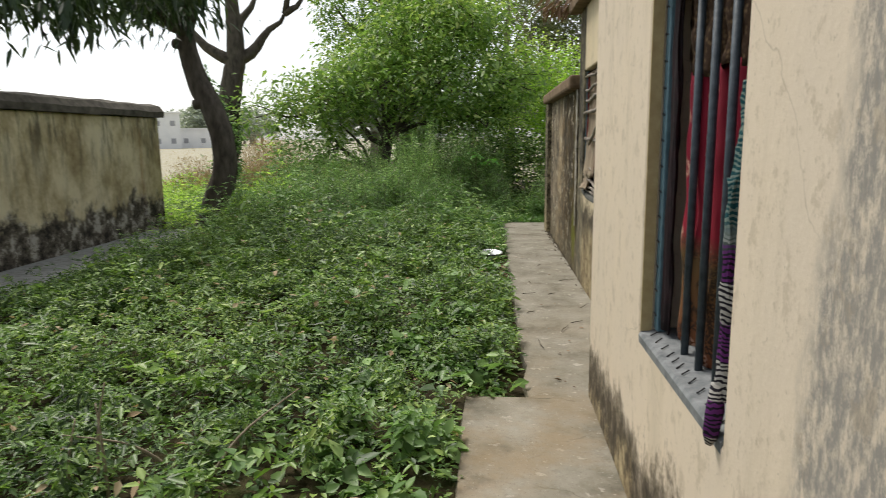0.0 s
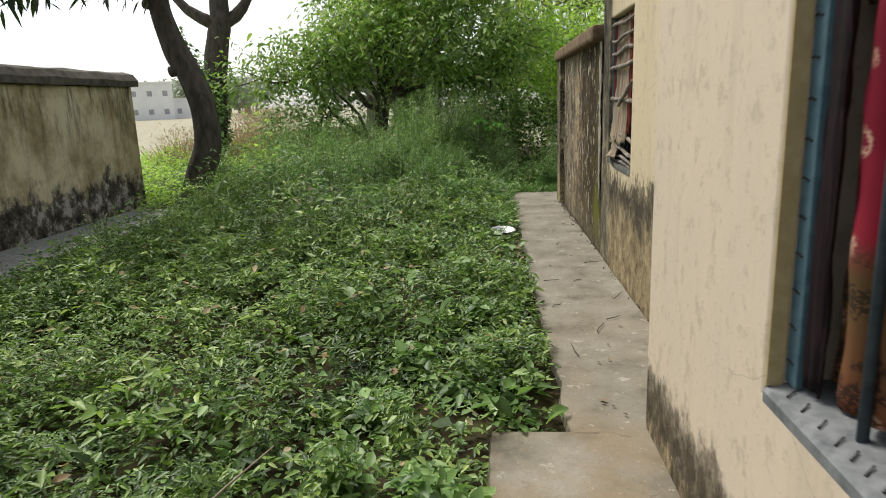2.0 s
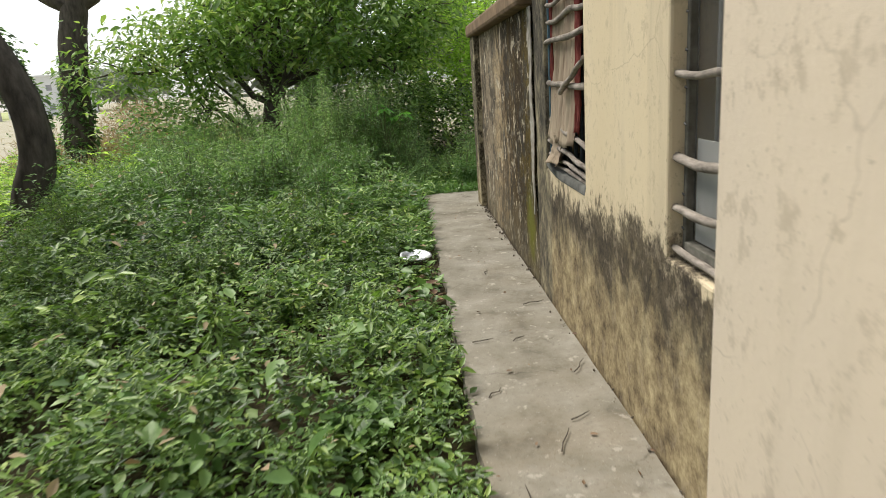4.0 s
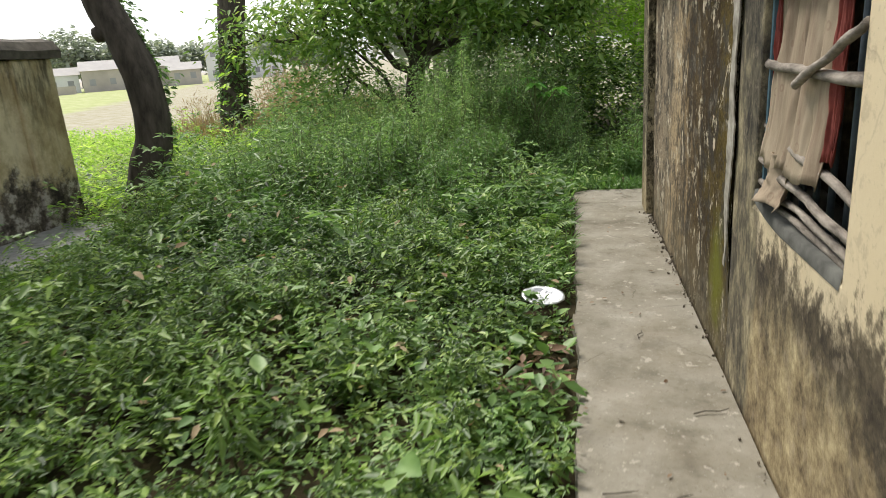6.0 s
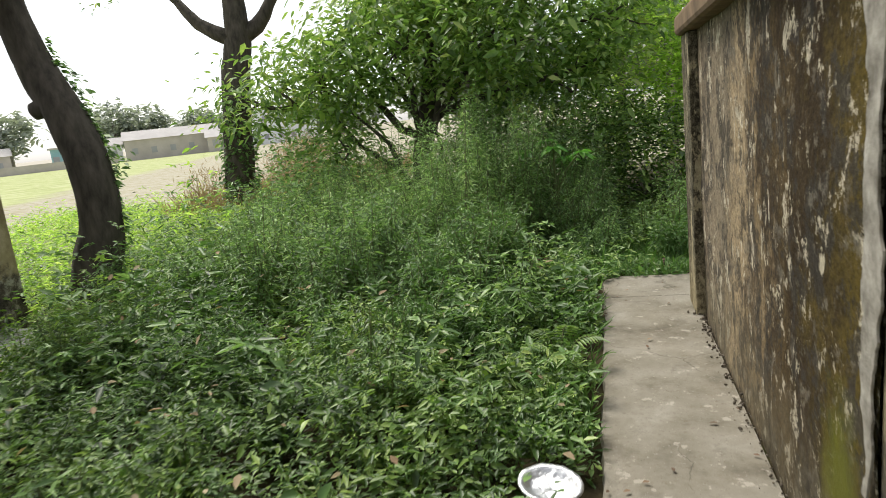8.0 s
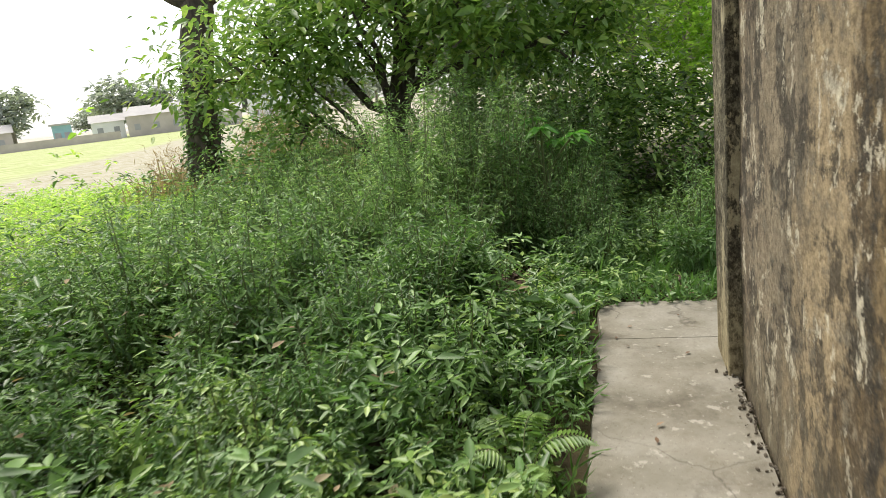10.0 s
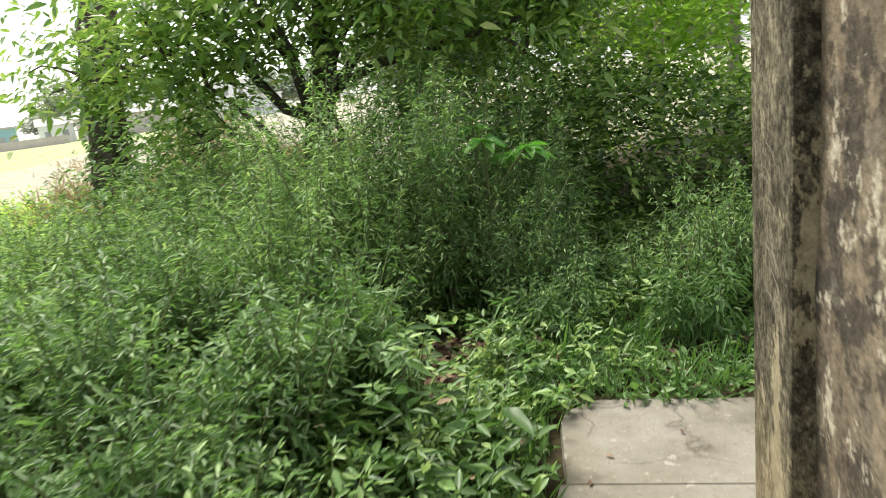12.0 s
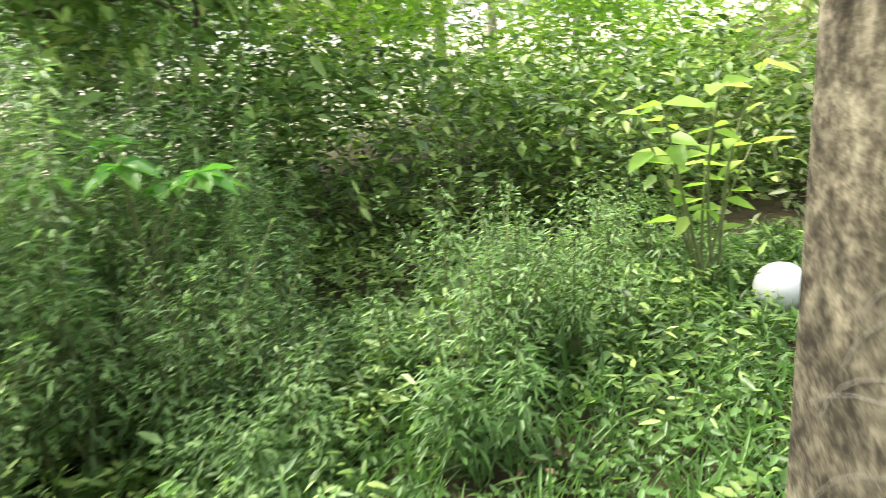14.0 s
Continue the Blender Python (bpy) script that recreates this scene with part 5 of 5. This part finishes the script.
def sack_material():
    m = Mat("printed_sacking", 0.95, 0, 0.1)
    v = m.node("ShaderNodeTexVoronoi", Scale=11.0)
    m.link(m.co.outputs["Object"], v.inputs["Vector"])
    col = m.mix(m.grey(m.noise(5, (1, 1, 0.3)), 0.3, 0.7), (0.26, 0.205, 0.145), (0.4, 0.33, 0.24))
    ring = m.math("MULTIPLY", m.grey(v.outputs["Distance"], 0.1, 0.13), m.math("SUBTRACT", 1.0, m.grey(v.outputs["Distance"], 0.17, 0.2)))
    col = m.mix(m.math("MULTIPLY", ring, 0.3), col, (0.18, 0.1, 0.07))
    col = m.mix(m.math("MULTIPLY", m.grey(m.noise(9, (1, 1, 0.12), 8, 0.7), 0.48, 0.62), 0.55), col, (0.17, 0.11, 0.08))
    return m.done(col, m.noise(120, (1, 1, 1)), 0.3, 0.003)


def build_window_far():
    w = thing("window_3", "window lattice of rough sticks over iron bars", "window", kind="structure")
    for k, (a, b, r) in enumerate(((2.06, 2.05, 0.013), (1.94, 1.95, 0.013), (1.84, 1.85, 0.015), (1.715, 1.73, 0.016), (1.475, 1.45, 0.018), (1.25, 1.135, 0.015), (1.12, 1.03, 0.015), (1.03, 0.985, 0.013), (0.985, 0.945, 0.012))):
        stick(w, 6.76, 5.79, a, b, 0.93 + 0.006 * (k % 3), r, k + 20)
    stick(w, 6.3, 5.79, 1.42, 1.6, 0.91, 0.015, 40)
    for k in range(7):
        rod(w, "bar", 0.985, 5.87 + k * 0.13, 0.93, 2.12, 0.011, M_STEEL)
    part("window_frame", box(0.935, 0.96, 6.695, 6.717, 0.99, 2.115, bevel=0.003), M_BLUE, w, "faded blue jamb")
    bm = bmesh.new()
    # cement sill whose top edge dips like a shallow bowl
    n = 24
    fr, bk, lo = [], [], []
    for i in range(n + 1):
        y = 5.803 + 0.914 * i / n
        t = i / n
        z = 0.965 + 0.05 * max(0, (t - 0.55) / 0.45) ** 2
        fr.append(bm.verts.new((0.914 - 0.004 * math.sin(math.pi * t), y, z - 0.02)))
        bk.append(bm.verts.new((1.14, y, z)))
        lo.append(bm.verts.new((0.907, y, z - 0.06)))
    for i in range(n):
        bm.faces.new((fr[i], fr[i + 1], bk[i + 1], bk[i]))
        bm.faces.new((lo[i], lo[i + 1], fr[i + 1], fr[i]))
    part("window_sill", bm, simple("dirty_cement", (0.045, 0.045, 0.04), (0.14, 0.14, 0.125), 9, 0.92), w, "curved grey cement sill", smooth=True)
    c = thing("sack_curtain", "tan printed sackcloth hung behind the sticks, hem curling out", "curtain", (0.95, 6.4, 1.1))
    for nm, y0, y1, z0, z1, m, x, fl in (("drape", 6.06, 6.69, 1.12, 2.1, sack_material(), 0.962, 0.05), ("red_border", 6.02, 6.1, 1.2, 2.1, simple("faded_red_cloth", (0.13, 0.025, 0.02), (0.26, 0.06, 0.045), 14), 0.958, 0.02), ("red_border", 6.66, 6.7, 1.35, 2.1, bpy.data.materials["faded_red_cloth"], 0.955, 0.0)):
        q = cloth(nm, y0, y1, z0, z1, x, 4.5 if nm == "drape" else 1, 0.006, m, flare=fl)
        q.parent = c
        q.matrix_parent_inverse = Matrix.Translation((-0.95, -6.4, -1.1))
    q = cloth("curled_hem", 6.34, 6.66, 0.99, 1.17, 0.93, 1.4, 0.022, bpy.data.materials["printed_sacking"], flare=0.055, ny=40, nz=16)
    q.parent = c
    q.matrix_parent_inverse = Matrix.Translation((-0.95, -6.4, -1.1))


build_window_far()

# ---- loose things ----


def build_plate():
    p = thing("plate", "crumpled silver foil plate lying on the weeds", "plate", (0.01, 7.79, 0.12))
    bm = bmesh.new()
    rings = []
    for r, z in ((0.0, 0.0), (0.07, 0.002), (0.095, 0.008), (0.115, 0.03), (0.135, 0.034), (0.138, 0.028)):
        ring = []
        for k in range(36):
            a = 2 * math.pi * k / 36
            w = 1 + 0.012 * math.sin(a * 17) * (r > 0.1)
            ring.append(bm.verts.new((r * w * math.cos(a), r * w * 0.82 * math.sin(a), z + 0.006 * noise.noise((r * 20, a * 2, 1)))))
        rings.append(ring)
    for a, b in zip(rings, rings[1:]):
        for k in range(36):
            bm.faces.new((a[k], a[(k + 1) % 36], b[(k + 1) % 36], b[k]))
    bmesh.ops.remove_doubles(bm, verts=bm.verts, dist=0.002)
    part("dish", bm, M_FOIL, p, smooth=True)
    p.matrix_basis = pose(0.01, 7.79, 0.11, 7, 4, -25)


build_plate()


def build_ball():
    bm = bmesh.new()
    bmesh.ops.create_uvsphere(bm, u_segments=32, v_segments=20, radius=0.13)
    for v in bm.verts:
        v.co.z *= 0.97
        v.co += v.normal * 0.003 * noise.noise(v.co * 20)
    b = part("ball", bm, M_WHITE, smooth=True)
    tagged(b, "round white plastic ball lying in the grass", "ball")
    b.matrix_basis = pose(2.62, 12.65, 0.13)


build_ball()


def build_saplings():
    # young broad-leaved sapling in the sun
    s = thing("sapling", "young sapling with bright broad yellow-green leaves", "plant", (2.35, 12.95, 0))
    n = 46
    P, az, L = [], [], []
    for k in range(7):
        a = k * 0.9
        top = Vector((0.3 * math.cos(a), 0.25 * math.sin(a), 0.8 + 0.07 * k))
        pts = curve_points([(0.02 * k, 0, -0.03), (top.x * 0.5, top.y * 0.5, top.z * 0.6), tuple(top)], 4)
        part("stem", tube(pts, np.linspace(0.012, 0.004, len(pts)), 6), M_STEM, s, smooth=True)
        for i in range(7):
            q = pts[min(len(pts) - 1, 3 + i)] if i < 6 else pts[-1]
            P.append(tuple(q))
            az.append(a + i * 2.4)
            L.append(0.17 + 0.05 * math.sin(i * 1.7 + k))
    P, az, L = np.array(P), np.array(az), np.array(L)
    leaves("foliage", P, az, rng.normal(0.0, 0.25, len(P)), rng.normal(0, 0.3, len(P)), L, L * 0.55, M_BRIGHT, s)
    # lobed bright leaves on long stalks
    s = thing("sapling", "sapling with large bright lobed leaves on long stalks", "plant", (-0.3, 13.0, 0))
    tops = [(-0.28, -0.1, 1.12), (0.02, -0.15, 1.14), (0.3, -0.1, 1.06), (-0.1, 0.25, 1.2), (0.12, 0.1, 1.0)]
    for t in tops:
        part("stalk", tube(curve_points([(0, 0, -0.03), (t[0] * 0.2, t[1] * 0.2, 0.7), t], 5), [0.012] * 11, 6), M_STEM, s, smooth=True)
        a0 = math.atan2(t[1], t[0])
        az = a0 + np.linspace(-2.3, 2.3, 8)
        L = 0.21 - 0.06 * np.abs(np.linspace(-1, 1, 8))
        leaves("leaf", np.repeat(np.array([t]), 8, 0), az, rng.normal(-0.12, 0.12, 8), rng.normal(0, 0.2, 8), L, L * 0.48, M_LOBED, s, 0.3)


build_saplings()


def build_fern():
    """A small fern: arching fronds, each a midrib with paired leaflets."""
    f = thing("fern", "small bright green fern beside the concrete path", "fern", (-0.04, 9.15, 0.0))
    for a, reach, top in ((0.3, 0.3, 0.24), (2.3, 0.27, 0.26), (-1.2, 0.28, 0.22), (3.6, 0.24, 0.24), (1.3, 0.22, 0.28)):
        pts = curve_points([(0, 0, -0.02), (reach * 0.3 * math.cos(a), reach * 0.3 * math.sin(a), top * 0.85), (reach * 0.7 * math.cos(a), reach * 0.7 * math.sin(a), top), (reach * math.cos(a), reach * math.sin(a), top * 0.8)], 7)
        rib = part("frond", tube(pts, np.linspace(0.003, 0.001, len(pts)), 5), M_STEM, f)
        P = np.repeat(np.array([tuple(q) for q in pts[4:]]), 2, 0)
        k = len(P)
        L = 0.075 * np.repeat(np.sin(np.linspace(0.9, 3.0, k // 2)), 2) + 0.012
        leaves("blade", P, a + np.tile([1.25, -1.25], k // 2), np.full(k, -0.1), np.zeros(k), L, L * 0.24, M_GRASS, rib)


build_fern()


def build_litter():
    n = 560
    x = np.concatenate([rng.normal(-0.48, 0.24, 420), rng.uniform(-0.18, 0.19, 90), rng.uniform(-1.0, 1.2, 50)])
    y = np.concatenate([rng.normal(11.6, 0.24, 420), rng.uniform(6.7, 7.45, 90), rng.uniform(11.3, 12.2, 50)])
    P = np.stack([x, y, rng.uniform(0.02, 0.09, n)], 1)
    L = rng.uniform(0.04, 0.11, n)
    tagged(leaves("leaf_litter", P, rng.uniform(0, 6.28, n), rng.normal(0.05, 0.25, n), rng.normal(0, 0.4, n), L, L * 0.45, M_DRY), "curled brown dead leaves on the ground", "leaf litter", kind="stuff")
    n = 45
    P = np.stack([rng.uniform(0.2, 0.88, n), rng.uniform(3.6, 11.0, n), np.full(n, 0.054)], 1)
    L = rng.uniform(0.015, 0.045, n)
    tagged(leaves("leaf_litter", P, rng.uniform(0, 6.28, n), rng.normal(0.05, 0.1, n), rng.normal(0, 0.3, n), L, L * 0.5, M_DRY, droop=0), "small dead leaf scraps scattered on the path", "leaf litter", kind="stuff")
    n = 420
    x, y = rng.uniform(-4.2, 0.1, n), rng.uniform(1.5, 11.0, n)
    ok = ~on_path(x, y)
    x, y = x[ok], y[ok]
    n = len(x)
    P = np.stack([x, y, mound_height(x, y) * rng.uniform(0.75, 1.05, n)], 1)
    L = rng.uniform(0.035, 0.085, n)
    tagged(leaves("yellowed_leaves", P, rng.uniform(0, 6.28, n), rng.normal(0.1, 0.3, n), rng.normal(0, 0.4, n), L, L * 0.5, M_STRAW), "single yellowed and pale leaves among the weeds", "weeds", kind="stuff")
    # crumbled mortar along the foot of the wall
    bm = bmesh.new()
    r = random.Random(3)
    for k in range(250):
        y = r.triangular(7.0, 10.6, 10.2) if k < 225 else r.uniform(3.8, 7.0)
        s = r.uniform(0.002, 0.009) if k < 225 else r.uniform(0.003, 0.007)
        bmesh.ops.create_icosphere(bm, subdivisions=1, radius=s, matrix=Matrix.Translation((X_WALL - 0.012 - abs(r.gauss(0, 0.028)), y, 0.05 + s * 0.3)) @ Euler((r.random() * 3, r.random() * 3, 0)).to_matrix().to_4x4() @ Matrix.Diagonal((1, 1.5, 0.7, 1)))
    tagged(part("rubble", bm, simple("mortar_crumbs", (0.07, 0.058, 0.042), (0.2, 0.17, 0.13), 40, 0.95)), "crumbs of mortar and soil along the foot of the wall", "rubble", kind="stuff")
    # dark dry fringe under the roof's far corner
    n = 90
    P = np.stack([rng.uniform(0.55, 0.85, n), rng.uniform(6.9, 7.5, n), rng.uniform(2.78, 2.9, n)], 1)
    L = rng.uniform(0.08, 0.18, n)
    tagged(leaves("thatch_fringe", P, rng.uniform(2, 4.5, n), rng.normal(-0.8, 0.4, n), rng.normal(0, 0.4, n), L, L * 0.2, M_DRY), "dry dark thatch fringe hanging at the roof corner", "thatch", kind="stuff")
    for k in range(9):
        y, x, a, l = r.uniform(3.9, 7.6), r.uniform(0.3, 0.82), r.uniform(0, 3.14), r.uniform(0.06, 0.2)
        pts = [(-l / 2, 0, 0), (-l / 6, 0.012 * r.uniform(-1, 1), 0.004), (l / 5, 0.015 * r.uniform(-1, 1), 0.002), (l / 2, 0, 0.004)]
        t = part("twig", tube(pts, [0.0035, 0.003, 0.0028, 0.0015], 5), M_BARK)
        tagged(t, "thin dry twig lying on the concrete path", "twig", group="twigs on the path")
        t.matrix_basis = pose(x, y, 0.056, 0, 0, math.degrees(a))
    # dead canes that stand up from the weeds
    for k, (x, y, h, dx, dy) in enumerate(((-1.68, 2.5, 0.5, 0.06, 0.03), (-1.6, 2.45, 0.42, -0.05, 0.05), (-1.25, 2.5, 0.34, 0.35, 0.4), (-1.75, 2.4, 0.36, 0.02, 0.08), (-1.4, 2.7, 0.3, -0.4, -0.25))):
        t = part("dead_cane", tube(curve_points([(0, 0, -0.02), (dx * 0.4, dy * 0.4, h * 0.6), (dx, dy, h)], 5), np.linspace(0.009, 0.003, 11), 6), simple("dead_cane_bark", (0.2, 0.16, 0.11), (0.36, 0.3, 0.22), 20), smooth=True)
        tagged(t, "dry bleached cane standing among the weeds", "twig", group="dead canes")
        t.matrix_basis = pose(x, y, 0)


build_litter()

# ---- the distance ----


def far_house(label, x, y, rz, w, d, h, storeys, wall, roof, overhang=0.3, pitched=False):
    hs = thing("house", label, "house", (x, y, 0))
    part("wall", box(-w / 2, w / 2, -d / 2, d / 2, -0.2, h), wall, hs)
    if pitched:
        bm = bmesh.new()
        v = [bm.verts.new(p) for p in ((-w / 2 - overhang, -d / 2 - overhang, h), (w / 2 + overhang, -d / 2 - overhang, h), (w / 2 + overhang, d / 2 + overhang, h), (-w / 2 - overhang, d / 2 + overhang, h), (-w / 2 - overhang, 0, h + d * 0.28), (w / 2 + overhang, 0, h + d * 0.28))]
        for q in ((0, 1, 5, 4), (2, 3, 4, 5), (0, 4, 3), (1, 2, 5), (3, 2, 1, 0)):
            bm.faces.new([v[i] for i in q])
        part("roof", bm, roof, hs)
    else:
        part("roof", box(-w / 2 - overhang, w / 2 + overhang, -d / 2 - overhang, d / 2 + overhang, h + 0.004, h + 0.25), roof, hs)
    n = max(2, int(w / 2.4))
    for s in range(storeys):
        for k in range(n):
            cx = -w / 2 + (k + 0.5) * w / n
            z = 0.9 + s * (h / storeys)
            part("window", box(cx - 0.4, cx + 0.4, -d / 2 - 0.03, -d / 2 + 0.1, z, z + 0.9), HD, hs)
    hs.matrix_basis = pose(x, y, 0, 0, 0, rz)


# Brick, tiles and openings lightened: distance haze painted into their colours.
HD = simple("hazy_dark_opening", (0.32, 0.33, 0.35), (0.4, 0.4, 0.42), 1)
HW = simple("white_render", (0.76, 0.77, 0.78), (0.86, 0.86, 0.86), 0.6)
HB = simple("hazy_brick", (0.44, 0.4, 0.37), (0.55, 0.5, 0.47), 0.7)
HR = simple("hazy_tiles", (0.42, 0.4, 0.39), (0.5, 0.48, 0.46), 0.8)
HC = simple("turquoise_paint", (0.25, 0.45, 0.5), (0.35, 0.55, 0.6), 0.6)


def yonder(azimuth, distance):
    """A point across the fields, by its bearing in degrees from +y towards -x."""
    a = radians(azimuth)
    return -distance * math.sin(a), 4 + distance * math.cos(a)


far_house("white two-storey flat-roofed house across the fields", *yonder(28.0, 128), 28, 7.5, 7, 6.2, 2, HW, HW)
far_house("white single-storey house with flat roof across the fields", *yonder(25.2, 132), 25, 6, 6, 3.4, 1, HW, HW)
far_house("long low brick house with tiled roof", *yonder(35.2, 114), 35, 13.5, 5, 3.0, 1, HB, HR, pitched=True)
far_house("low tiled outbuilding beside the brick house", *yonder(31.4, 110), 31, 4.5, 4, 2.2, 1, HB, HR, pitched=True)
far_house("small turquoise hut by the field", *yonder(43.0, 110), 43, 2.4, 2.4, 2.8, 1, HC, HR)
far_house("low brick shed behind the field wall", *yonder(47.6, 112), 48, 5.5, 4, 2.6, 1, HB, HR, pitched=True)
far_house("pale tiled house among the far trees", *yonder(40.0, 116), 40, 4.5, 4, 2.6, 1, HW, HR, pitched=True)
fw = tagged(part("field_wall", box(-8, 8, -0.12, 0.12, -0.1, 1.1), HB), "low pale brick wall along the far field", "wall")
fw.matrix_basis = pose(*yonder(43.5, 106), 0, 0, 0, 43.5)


def far_tree(x, y, h, w, seed):
    t = thing("tree", "hazy round-crowned tree beyond the fields", "tree", (x, y, 0), group="far trees")
    part("trunk", tube([(0, 0, -0.2), (0.1, 0, h * 0.3), (0, 0, h * 0.6)], [w * 0.06, w * 0.045, w * 0.03], 7), M_BARK_PALE, t)
    bl = [(0, 0, h * 0.65, w * 0.5, w * 0.5, h * 0.3), (w * 0.3, 0, h * 0.5, w * 0.35, w * 0.35, h * 0.25), (-w * 0.3, 0.3, h * 0.52, w * 0.35, w * 0.35, h * 0.25)]
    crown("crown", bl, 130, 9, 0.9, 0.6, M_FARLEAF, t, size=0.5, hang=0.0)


fr = random.Random(11)
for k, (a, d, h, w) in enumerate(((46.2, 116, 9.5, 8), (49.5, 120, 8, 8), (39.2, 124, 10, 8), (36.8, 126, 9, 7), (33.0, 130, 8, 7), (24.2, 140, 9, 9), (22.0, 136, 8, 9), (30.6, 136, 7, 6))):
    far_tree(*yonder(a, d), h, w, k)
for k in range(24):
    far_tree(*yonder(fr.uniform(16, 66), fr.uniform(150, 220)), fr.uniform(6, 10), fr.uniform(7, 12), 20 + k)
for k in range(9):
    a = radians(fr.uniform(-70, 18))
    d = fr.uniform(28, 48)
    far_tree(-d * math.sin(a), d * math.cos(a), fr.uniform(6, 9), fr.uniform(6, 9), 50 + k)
